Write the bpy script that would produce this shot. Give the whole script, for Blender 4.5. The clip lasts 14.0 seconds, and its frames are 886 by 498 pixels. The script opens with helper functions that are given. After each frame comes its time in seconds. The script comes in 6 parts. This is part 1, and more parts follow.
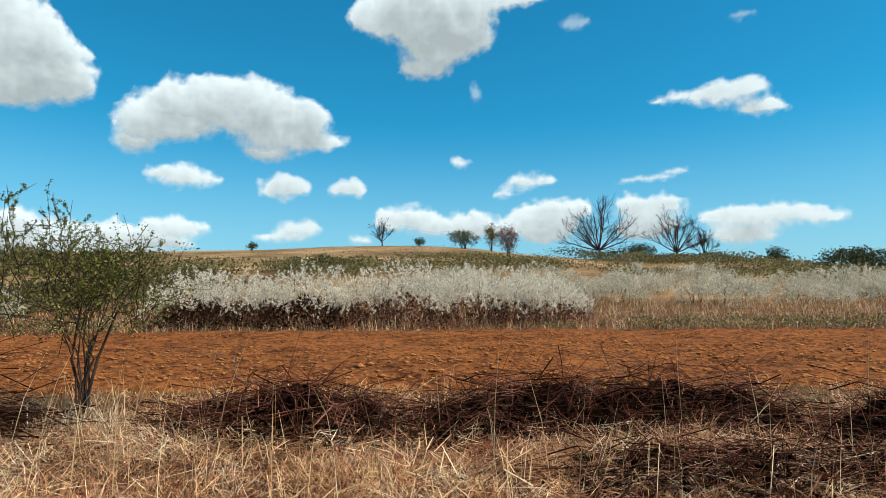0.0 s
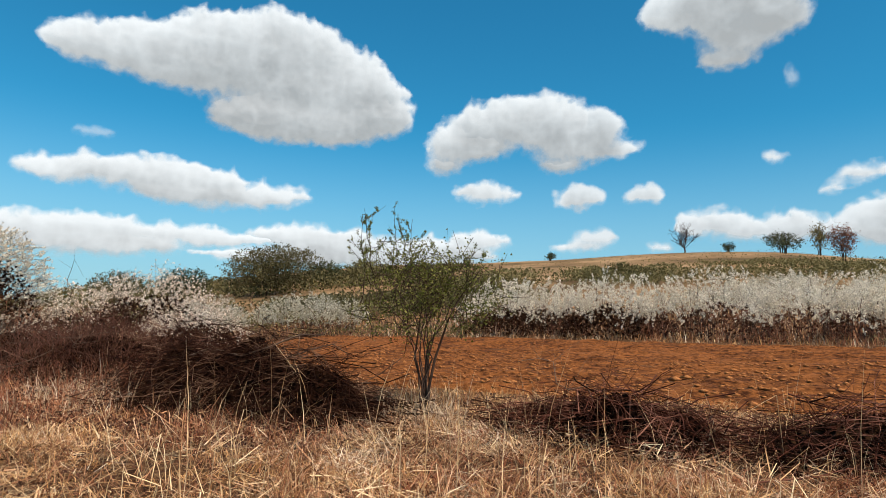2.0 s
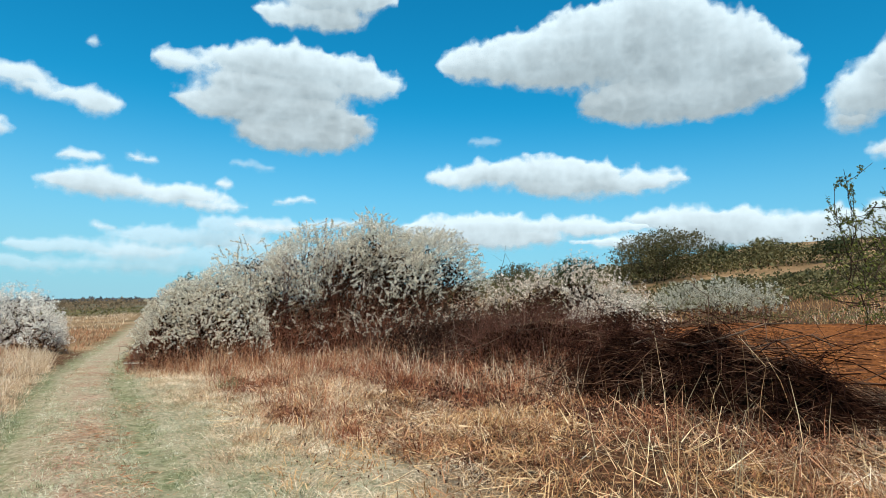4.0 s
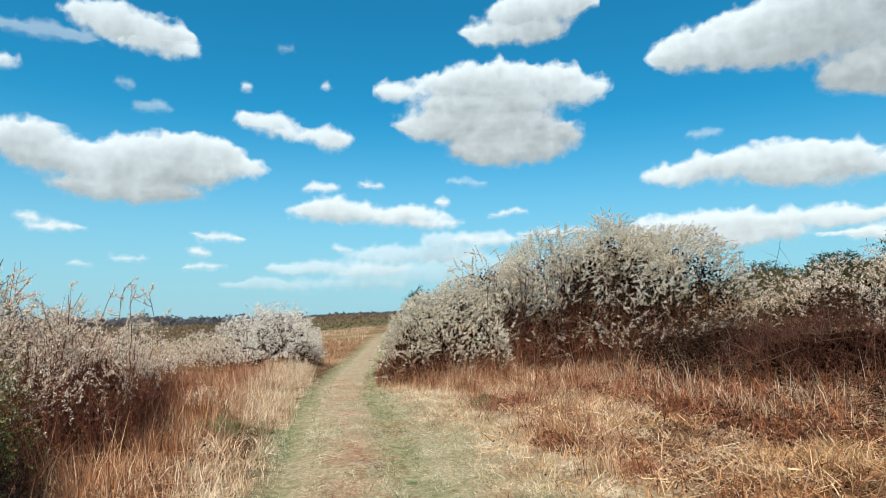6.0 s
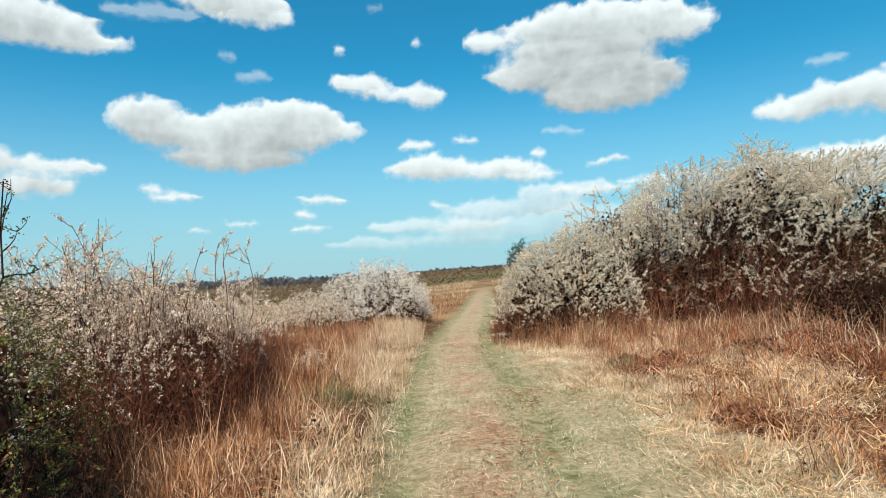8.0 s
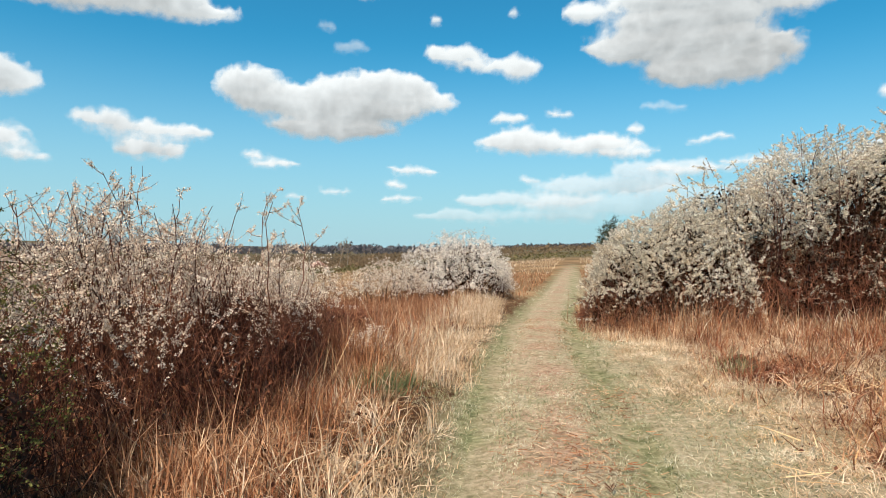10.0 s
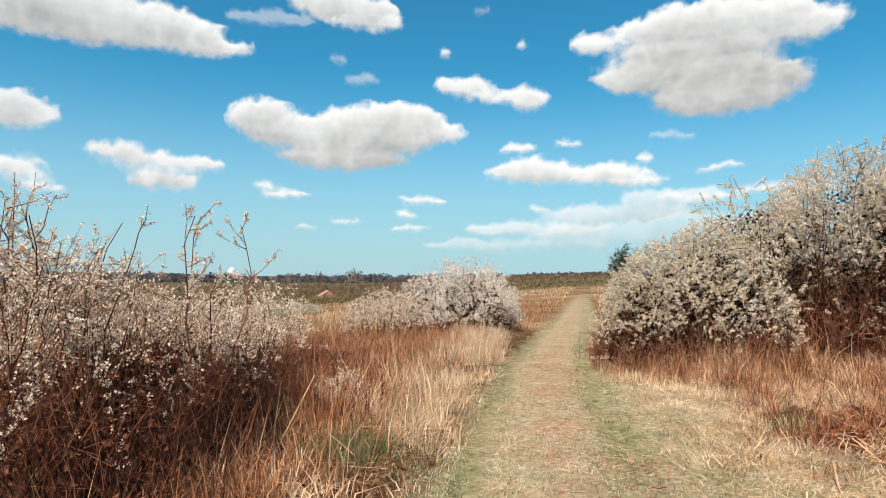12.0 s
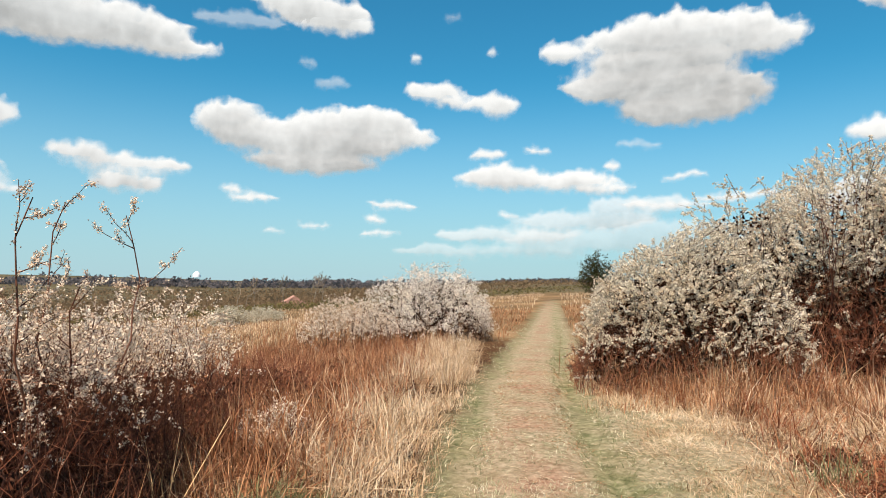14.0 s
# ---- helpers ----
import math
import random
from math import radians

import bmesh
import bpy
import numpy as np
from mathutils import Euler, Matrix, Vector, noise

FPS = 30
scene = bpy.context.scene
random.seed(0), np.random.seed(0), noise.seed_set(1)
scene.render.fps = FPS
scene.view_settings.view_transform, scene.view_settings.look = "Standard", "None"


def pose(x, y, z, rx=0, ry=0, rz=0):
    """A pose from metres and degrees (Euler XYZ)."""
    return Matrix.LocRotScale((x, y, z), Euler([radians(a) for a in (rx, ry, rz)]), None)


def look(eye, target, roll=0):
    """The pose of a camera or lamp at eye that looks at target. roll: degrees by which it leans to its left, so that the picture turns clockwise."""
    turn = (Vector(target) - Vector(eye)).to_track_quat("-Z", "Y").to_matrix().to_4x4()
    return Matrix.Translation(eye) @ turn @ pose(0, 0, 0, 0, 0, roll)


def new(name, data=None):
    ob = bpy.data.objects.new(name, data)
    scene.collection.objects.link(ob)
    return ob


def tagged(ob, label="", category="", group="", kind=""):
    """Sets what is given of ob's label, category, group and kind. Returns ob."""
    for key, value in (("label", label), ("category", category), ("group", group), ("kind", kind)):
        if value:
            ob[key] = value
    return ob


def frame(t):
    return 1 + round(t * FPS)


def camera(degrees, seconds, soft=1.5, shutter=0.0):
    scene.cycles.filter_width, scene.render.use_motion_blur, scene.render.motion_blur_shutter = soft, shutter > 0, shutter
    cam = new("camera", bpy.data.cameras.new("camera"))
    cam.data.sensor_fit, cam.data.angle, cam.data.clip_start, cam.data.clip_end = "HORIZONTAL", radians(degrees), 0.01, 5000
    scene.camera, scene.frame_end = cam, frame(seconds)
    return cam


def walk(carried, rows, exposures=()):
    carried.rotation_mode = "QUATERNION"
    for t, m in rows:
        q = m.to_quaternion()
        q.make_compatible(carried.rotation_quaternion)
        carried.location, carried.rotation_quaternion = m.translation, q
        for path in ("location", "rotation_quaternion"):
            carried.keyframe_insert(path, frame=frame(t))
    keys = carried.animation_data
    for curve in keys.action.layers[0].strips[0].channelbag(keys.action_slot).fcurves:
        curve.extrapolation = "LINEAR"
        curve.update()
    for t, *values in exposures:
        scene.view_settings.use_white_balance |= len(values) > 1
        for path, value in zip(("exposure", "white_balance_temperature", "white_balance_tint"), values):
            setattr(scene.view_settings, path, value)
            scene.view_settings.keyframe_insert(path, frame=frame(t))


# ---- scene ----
cam = camera(69.66, 14.0, soft=0.75)
# seconds, eye in metres, yaw, pitch, roll in degrees
PATH = [
    (0.0, -0.000, -0.000, 1.600, 0.00, 6.83, 0.28),
    (0.5, -0.017, 0.015, 1.597, 3.41, 6.83, 0.07),
    (1.0, -0.064, 0.019, 1.588, 10.38, 6.94, -0.10),
    (1.5, -0.119, 0.007, 1.588, 17.12, 7.37, -0.55),
    (2.0, -0.212, -0.042, 1.578, 26.19, 7.42, -1.38),
    (2.5, -0.454, -0.052, 1.599, 35.61, 8.09, -0.97),
    (3.0, -0.692, -0.120, 1.598, 41.81, 7.89, -0.83),
    (3.5, -0.936, -0.139, 1.563, 50.00, 6.09, -0.64),
    (4.0, -1.234, -0.202, 1.576, 59.53, 5.45, -1.19),
    (4.2, -1.346, -0.225, 1.583, 61.10, 5.90, -2.08),
    (6.3, -2.689, -0.360, 1.611, 80.66, 5.08, 0.50),
    (6.5, -2.846, -0.373, 1.606, 80.61, 3.58, 0.41),
    (7.0, -3.270, -0.374, 1.588, 84.29, 4.58, 0.45),
    (7.5, -3.657, -0.402, 1.571, 88.15, 2.54, -1.10),
    (8.0, -4.035, -0.504, 1.570, 87.87, 2.15, 2.15),
    (8.5, -4.384, -0.503, 1.556, 92.03, 2.45, 1.31),
    (8.7, -4.499, -0.517, 1.539, 93.36, 0.86, -0.02),
    (10.8, -5.880, -0.317, 1.563, 97.05, 1.07, -1.04),
    (11.0, -6.035, -0.335, 1.552, 96.47, 3.36, -0.50),
    (11.5, -6.413, -0.305, 1.566, 93.85, 2.66, 0.99),
    (12.0, -6.788, -0.249, 1.544, 96.53, 2.48, -0.49),
    (12.5, -7.154, -0.249, 1.524, 94.54, 2.39, -1.67),
    (13.0, -7.502, -0.302, 1.526, 93.06, 0.42, -0.63),
    (13.5, -7.817, -0.307, 1.534, 94.44, 0.27, -1.19),
    (14.0, -8.216, -0.336, 1.578, 93.75, 3.01, -0.82),
]
walk(cam, [(t, pose(x, y, z, 90 + pitch, roll, yaw)) for t, x, y, z, yaw, pitch, roll in PATH],
     exposures=[(0.0, 0.27, 6400, 6), (1.2, 0.25, 6400, 8), (2.0, 0.17, 6650, 14), (2.6, 0.15, 6350, 6), (3.5, 0.17, 6050, 3), (4.2, 0.17, 5950, 5), (6.5, 0.22, 6450, 8), (8.5, 0.24, 6600, 9), (11.0, 0.27, 6950, 16), (14.0, 0.27, 7150, 17)])

# ---- light: open sky, one sun high behind the walker ----
SUN_EL, SUN_AZ = 55.0, 247.0          # degrees; azimuth counted from +y towards -x
world = bpy.data.worlds.new("world")
scene.world = world
world.use_nodes = True
wn, wl = world.node_tree.nodes, world.node_tree.links
wn.clear()
w_out = wn.new("ShaderNodeOutputWorld")
w_bg = wn.new("ShaderNodeBackground")
w_sky = wn.new("ShaderNodeTexSky")
w_sky.sky_type, w_sky.sun_disc = "NISHITA", False
w_sky.sun_elevation, w_sky.sun_rotation = radians(SUN_EL), radians(360 - SUN_AZ)
w_sky.air_density, w_sky.dust_density, w_sky.ozone_density, w_sky.altitude = 1.0, 0.15, 3.0, 200
w_hue = wn.new("ShaderNodeHueSaturation")
w_hue.inputs["Saturation"].default_value = 1.08
w_tint = wn.new("ShaderNodeMix")
w_tint.data_type, w_tint.blend_type = "RGBA", "MULTIPLY"
w_tint.inputs["Factor"].default_value = 1.0
w_tint.inputs[7].default_value = (0.42, 1.14, 1.19, 1)
w_bg.inputs["Strength"].default_value = 0.10
wl.new(w_sky.outputs[0], w_tint.inputs[6])
wl.new(w_tint.outputs[2], w_hue.inputs["Color"])
# haze towards the horizon
w_geo, w_sep, w_pow, w_haze = wn.new("ShaderNodeTexCoord"), wn.new("ShaderNodeSeparateXYZ"), wn.new("ShaderNodeMapRange"), wn.new("ShaderNodeMix")
wl.new(w_geo.outputs["Generated"], w_sep.inputs[0])
w_pow.interpolation_type = "SMOOTHSTEP"
w_pow.inputs["From Min"].default_value, w_pow.inputs["From Max"].default_value = 0.32, -0.02
w_pow.inputs["To Min"].default_value, w_pow.inputs["To Max"].default_value = 0.0, 0.9
wl.new(w_sep.outputs["Z"], w_pow.inputs["Value"])
w_haze.data_type = "RGBA"
w_haze.inputs[7].default_value = (3.3, 5.2, 6.3, 1)
wl.new(w_pow.outputs[0], w_haze.inputs["Factor"])
wl.new(w_hue.outputs[0], w_haze.inputs[6])
wl.new(w_haze.outputs[2], w_bg.inputs["Color"])
wl.new(w_bg.outputs[0], w_out.inputs["Surface"])
sun = new("sun", bpy.data.lights.new("sun", "SUN"))
sun.data.energy, sun.data.angle, sun.data.color = 5.6, radians(0.6), (1.0, 0.89, 0.755)
SUN_DIR = Vector((-math.sin(radians(SUN_AZ)) * math.cos(radians(SUN_EL)) , math.cos(radians(SUN_AZ)) * math.cos(radians(SUN_EL)), math.sin(radians(SUN_EL))))
sun.matrix_world = look(SUN_DIR * 50, (0, 0, 0))


# ---- mesh helpers ----
def raw_mesh(name, V, F, mats, smooth=False, index=None):
    """A mesh out of arrays: V (n, 3), F (m, 3 or 4)."""
    V, F = np.asarray(V, np.float32), np.asarray(F, np.int32)
    me = bpy.data.meshes.new(name)
    me.vertices.add(len(V))
    me.vertices.foreach_set("co", V.ravel())
    k = F.shape[1]
    me.loops.add(F.size)
    me.loops.foreach_set("vertex_index", F.ravel())
    me.polygons.add(len(F))
    me.polygons.foreach_set("loop_start", np.arange(0, F.size, k, dtype=np.int32))
    if smooth:
        me.polygons.foreach_set("use_smooth", np.ones(len(F), bool))
    for m in mats if isinstance(mats, (list, tuple)) else [mats]:
        me.materials.append(m)
    if index is not None:
        me.polygons.foreach_set("material_index", np.asarray(index, np.int32))
    me.update(calc_edges=True)
    return me


def piece(name, V, F, mats, parent=None, label="", smooth=False, kind=""):
    """One mesh object, under its thing if there is one."""
    ob = new(name, raw_mesh(name, V, F, mats, smooth))
    if parent is not None:
        ob.parent = parent
    return tagged(ob, label=label, kind=kind)


def thing(name, label, category, place=(0, 0, 0), group=""):
    ob = new(name)
    ob.location = place
    ob.empty_display_size = 0.2
    return tagged(ob, label, category, group)


def join(parts):
    """Several (V, F) into one."""
    Vs, Fs, n = [], [], 0
    for V, F in parts:
        Vs.append(V)
        Fs.append(F + n)
        n += len(V)
    return np.concatenate(Vs), np.concatenate(Fs)


def tubes(P, R, sides=3):
    """Tapered tubes: P (n, k, 3) points, R (n, k) radii. Triangles."""
    P, R = np.asarray(P, float), np.asarray(R, float)
    n, k, _ = P.shape
    D = np.gradient(P, axis=1)
    D /= np.linalg.norm(D, axis=2, keepdims=True) + 1e-9
    A = np.cross(D, np.where(np.abs(D[..., 2:3]) > 0.9, [1.0, 0, 0], [0, 0, 1.0]))
    A /= np.linalg.norm(A, axis=2, keepdims=True) + 1e-9
    B = np.cross(D, A)
    ang = np.arange(sides) * 2 * np.pi / sides
    V = P[:, :, None] + R[:, :, None, None] * (np.cos(ang)[:, None] * A[:, :, None] + np.sin(ang)[:, None] * B[:, :, None])
    i = np.arange(n)[:, None, None] * k * sides + np.arange(k - 1)[None, :, None] * sides
    s = np.arange(sides)[None, None]
    a, b = i + s, i + (s + 1) % sides
    c, d = a + sides, b + sides
    F = np.concatenate([np.stack([a, b, d], -1).reshape(-1, 3), np.stack([a, d, c], -1).reshape(-1, 3)])
    return V.reshape(-1, 3), F


def blades(base, height, lean, bend, width, rng):
    """Grass blades: base (n, 3), height (n), lean (n, 2) unit way, bend (n) 0 upright to 1 lying, width (n)."""
    n = len(base)
    s = np.array([0.0, 0.5, 1.0])[None, :]
    h, b = height[:, None], bend[:, None]
    out = h * (b * 0.35 * s + b * 0.75 * s ** 2)
    up = h * (s * (1 - 0.45 * b) - b * 0.5 * s ** 2)
    P = np.stack([base[:, None, 0] + lean[:, None, 0] * out, base[:, None, 1] + lean[:, None, 1] * out, base[:, None, 2] + np.maximum(up, 0.012 * s)], -1)
    P[:, 1:, :2] += (rng.normal(0, 0.10, (n, 1, 2)) * height[:, None, None]) * np.array([0.5, 1.3])[None, :, None]
    broken = rng.uniform(0, 1, n) < 0.22
    fold = rng.normal(0, 0.45, (n, 2)) * height[:, None]
    P[broken, 2, :2] = P[broken, 1, :2] + fold[broken]
    P[broken, 2, 2] = base[broken, 2] + (P[broken, 1, 2] - base[broken, 2]) * rng.uniform(0.2, 1.1, broken.sum())
    a = rng.uniform(0, np.pi, n)
    side = np.stack([np.cos(a), np.sin(a), rng.uniform(-0.3, 0.3, n)], -1) * width[:, None] / 2
    V = np.stack([P[:, 0] - side, P[:, 0] + side, P[:, 1] - side * 0.8, P[:, 1] + side * 0.8, P[:, 2]], 1).reshape(-1, 3)
    i = np.arange(n)[:, None] * 5
    F = np.concatenate([i + [0, 1, 3], i + [0, 3, 2], i + [2, 3, 4]])
    return V, F


def petals(P, size, rng, fold=0.35, up=0.0, tri=False):
    """Small folded four-cornered leaves or flowers at P, turned at random, two triangles each; or three-cornered ones for far plants."""
    n = len(P)
    a = rng.normal(size=(n, 3))
    a[:, 2] += up * rng.uniform(0, 1, n)
    a /= np.linalg.norm(a, axis=1, keepdims=True)
    b = np.cross(a, rng.normal(size=(n, 3)))
    b /= np.linalg.norm(b, axis=1, keepdims=True) + 1e-9
    c = np.cross(a, b)
    s = size[:, None] if np.ndim(size) else size
    if tri:
        V = np.stack([P + b * s, P - b * s * 0.5 + c * s * 0.87, P - b * s * 0.5 - c * s * 0.87], 1).reshape(-1, 3)
        return V, np.arange(3 * n).reshape(-1, 3)
    V = np.stack([P - b * s, P + c * s * 0.8 + a * s * fold, P + b * s, P - c * s * 0.8 + a * s * fold], 1).reshape(-1, 3)
    i = np.arange(n)[:, None] * 4
    return V, np.concatenate([i + [0, 1, 2], i + [0, 2, 3]])


def fbm(x, y, scale, seed=0.0, octaves=3):
    """Smooth value noise of arrays x, y in -1..1."""
    total, amp, norm = np.zeros(np.broadcast(x, y).shape), 1.0, 0.0
    for o in range(octaves):
        X, Y = x / scale * 2 ** o + seed * 7.13 + o * 19.7, y / scale * 2 ** o - seed * 3.71 + o * 5.3
        xi, yi = np.floor(X), np.floor(Y)
        fx, fy = X - xi, Y - yi
        fx, fy = fx * fx * (3 - 2 * fx), fy * fy * (3 - 2 * fy)

        def h(i, j):
            v = np.sin((xi + i) * 127.1 + (yi + j) * 311.7) * 43758.5453
            return (v - np.floor(v)) * 2 - 1
        total += amp * ((h(0, 0) * (1 - fx) + h(1, 0) * fx) * (1 - fy) + (h(0, 1) * (1 - fx) + h(1, 1) * fx) * fy)
        norm += amp
        amp *= 0.5
    return total / norm


def smooth(a, b, x):
    u = np.clip((x - a) / (b - a), 0, 1)
    return u * u * (3 - 2 * u)


# ---- the lie of the land ----
PROF_Y = [-3800, -2500, -1200, -500, -200, -80, -30, -12, -5, 0, 3, 5, 7, 9.5, 28, 31, 38, 45, 60, 90, 130, 150, 172, 220, 400, 3800]
PROF_Z = [20, 12, -8, -15, -12, -6, -2.3, -0.55, -0.12, 0, 0.07, 0.16, 0.36, 0.64, 1.3, 1.55, 2.3, 3.4, 5.9, 10.8, 17.6, 20.3, 21.2, 20, 12, 10]


def track_y(x):
    """The middle of the grass track."""
    return np.interp(x, [-150, -66, -38, -28, -20, -15, -8.7, 0, 8, 40], [14.5, 5.3, 2.35, 1.3, 0.5, 0.15, 0.0, 0.08, 0.2, 0.6])


def land(x, y):
    x, y = np.asarray(x, float), np.asarray(y, float)
    z = np.interp(y, PROF_Y, PROF_Z)
    z = np.where(y > 38, 2.3 + (z - 2.3) * (1 - 0.92 * smooth(-85, -260, x)) * (1 - 0.19 * smooth(-5, 34, x) - 0.12 * smooth(40, 140, x)), z)
    z = z + np.interp(x, [-2000, -400, -75, -40, -28, -15, 0], [-2.0, -2.5, -1.1, -0.65, -0.36, -0.03, 0])
    d = np.abs(y - track_y(x))
    near = 1 - smooth(20, 60, np.abs(x + 8) + np.abs(y))
    z = z - 0.07 * near * np.exp(-((d - 0.66) / 0.18) ** 2) + near * 0.05 * fbm(x, y, 1.3, 1) * smooth(0.6, 2.0, d)
    z = z + 0.12 * fbm(x, y, 9.0, 2) * smooth(2, 8, d) * (1 - smooth(8, 9, y) * (1 - smooth(28, 32, y)) * 0.7)
    z = z + 0.6 * fbm(x, y, 60.0, 3) * smooth(45, 100, np.abs(y)) + 2.5 * fbm(x, y, 500.0, 4) * smooth(200, 500, np.hypot(x, y))
    return z


def at(x, y):
    return float(land(x, y))
# ---- materials ----
def nodes(name):
    m = bpy.data.materials.new(name)
    m.use_nodes = True
    nt = m.node_tree
    nt.nodes.clear()
    return m, nt.nodes, nt.links


def ramp(n, stops):
    r = n.new("ShaderNodeValToRGB")
    e = r.color_ramp.elements
    while len(e) < len(stops):
        e.new(0.5)
    for el, (p, c) in zip(e, stops):
        el.position, el.color = p, (*c, 1)
    return r


def plant(name, colours, rough=0.7, glow=0.25, patch=1.5, gloss=0.2, slow=1.0):
    """A plant's surface: every stalk or petal of its own tone, and slow patches over the ground; thin, so some light comes through."""
    m, n, l = nodes(name)
    out = n.new("ShaderNodeOutputMaterial")
    geo = n.new("ShaderNodeNewGeometry")
    noi = n.new("ShaderNodeTexNoise")
    noi.inputs["Scale"].default_value, noi.inputs["Detail"].default_value = 1 / patch, 3
    l.new(geo.outputs["Position"], noi.inputs["Vector"])
    mix = n.new("ShaderNodeMath")
    mix.operation = "MULTIPLY_ADD"
    mix.inputs[1].default_value = 0.62
    l.new(geo.outputs["Random Per Island"], mix.inputs[0])
    sc = n.new("ShaderNodeMapRange")
    sc.inputs["From Min"].default_value, sc.inputs["From Max"].default_value = 0.3, 0.7
    sc.inputs["To Min"].default_value, sc.inputs["To Max"].default_value = 0.19 - 0.31 * slow, 0.19 + 0.31 * slow
    l.new(noi.outputs["Fac"], sc.inputs["Value"])
    l.new(sc.outputs[0], mix.inputs[2])
    k = len(colours)
    r = ramp(n, [(i / (k - 1), c) for i, c in enumerate(colours)])
    l.new(mix.outputs[0], r.inputs[0])
    p = n.new("ShaderNodeBsdfPrincipled")
    p.inputs["Roughness"].default_value = rough
    p.inputs["Specular IOR Level"].default_value = gloss
    l.new(r.outputs[0], p.inputs["Base Color"])
    if glow:
        t = n.new("ShaderNodeBsdfTranslucent")
        l.new(r.outputs[0], t.inputs["Color"])
        mx = n.new("ShaderNodeMixShader")
        mx.inputs[0].default_value = glow
        l.new(p.outputs[0], mx.inputs[1])
        l.new(t.outputs[0], mx.inputs[2])
        l.new(mx.outputs[0], out.inputs["Surface"])
    else:
        l.new(p.outputs[0], out.inputs["Surface"])
    return m


STRAW = plant("straw", [(0.07, 0.022, 0.008), (0.40, 0.18, 0.064), (0.76, 0.44, 0.185), (0.92, 0.69, 0.39)], glow=0.22, patch=0.45)
STRAW_RED = plant("rusty_straw", [(0.06, 0.020, 0.009), (0.27, 0.105, 0.047), (0.52, 0.27, 0.135), (0.78, 0.56, 0.36)], glow=0.2, patch=0.5)
STRAW_PALE = plant("pale_straw", [(0.25, 0.115, 0.045), (0.59, 0.36, 0.17), (0.83, 0.60, 0.335), (0.92, 0.765, 0.50)], glow=0.22, patch=0.5)
STRAW_TAN = plant("tan_straw", [(0.20, 0.095, 0.045), (0.53, 0.355, 0.205), (0.80, 0.62, 0.42), (0.92, 0.80, 0.61)], glow=0.25, patch=0.5)
RUST = plant("rusty_stem", [(0.06, 0.018, 0.009), (0.21, 0.062, 0.027), (0.40, 0.15, 0.068), (0.58, 0.33, 0.18)], glow=0.1, patch=0.6)
TURF = plant("turf", [(0.14, 0.17, 0.075), (0.35, 0.365, 0.205), (0.62, 0.575, 0.40), (0.86, 0.80, 0.63)], patch=0.4, glow=0.2, slow=1.0)
GREEN = plant("green_blade", [(0.085, 0.108, 0.042), (0.185, 0.20, 0.092), (0.36, 0.35, 0.19)], glow=0.2, patch=0.6)
FRESH = plant("fresh_leaf", [(0.05, 0.055, 0.014), (0.14, 0.14, 0.036), (0.31, 0.29, 0.09)], glow=0.3)
LEAF = plant("young_leaf", [(0.045, 0.055, 0.010), (0.13, 0.135, 0.024), (0.30, 0.285, 0.065)], glow=0.3)
SCRUB = plant("scrub_leaf", [(0.09, 0.08, 0.03), (0.16, 0.135, 0.05), (0.24, 0.19, 0.085)], patch=6)
BLOSSOM_WHITE = plant("white_blossom", [(0.74, 0.62, 0.50), (0.89, 0.81, 0.70), (0.95, 0.90, 0.82)], glow=0.3, patch=0.5, gloss=0.1)
BLOSSOM_HEDGE = plant("hedge_blossom", [(0.64, 0.56, 0.42), (0.84, 0.77, 0.63), (0.93, 0.88, 0.78)], glow=0.45, patch=0.8, gloss=0.1)
BLOSSOM_GREY = plant("thin_blossom", [(0.38, 0.345, 0.23), (0.61, 0.56, 0.43), (0.77, 0.72, 0.60)], glow=0.4, patch=1.5, gloss=0.1)
OLIVE = plant("olive_scrub", [(0.045, 0.042, 0.016), (0.10, 0.088, 0.033), (0.19, 0.15, 0.065)], patch=5)
DARKLEAF = plant("dark_leaf", [(0.02, 0.03, 0.010), (0.045, 0.055, 0.018), (0.09, 0.095, 0.035)], patch=4)
REDTWIG = plant("red_twig", [(0.16, 0.06, 0.035), (0.28, 0.11, 0.06), (0.34, 0.17, 0.10)], patch=4)
BLOSSOM = plant("blossom", [(0.60, 0.475, 0.32), (0.79, 0.695, 0.54), (0.89, 0.83, 0.71)], glow=0.4, patch=0.5, gloss=0.1)
BLOSSOM_PINK = plant("aged_blossom", [(0.58, 0.41, 0.29), (0.84, 0.70, 0.545), (0.94, 0.86, 0.74)], glow=0.25, patch=0.4, gloss=0.1)
TWIG = plant("twig", [(0.024, 0.013, 0.009), (0.055, 0.032, 0.022), (0.11, 0.068, 0.048)], glow=0, rough=0.85, gloss=0.1)
REDWOOD = plant("reddish_twig", [(0.03, 0.011, 0.007), (0.10, 0.038, 0.024), (0.23, 0.11, 0.07)], glow=0, rough=0.8, patch=0.6, gloss=0.1)
REDCANE = plant("reddish_cane", [(0.07, 0.021, 0.012), (0.23, 0.078, 0.042), (0.46, 0.22, 0.13)], glow=0, rough=0.8, patch=0.7, gloss=0.1)
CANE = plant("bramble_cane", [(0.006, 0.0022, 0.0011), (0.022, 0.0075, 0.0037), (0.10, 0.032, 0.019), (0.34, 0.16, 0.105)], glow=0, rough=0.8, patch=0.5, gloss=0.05)
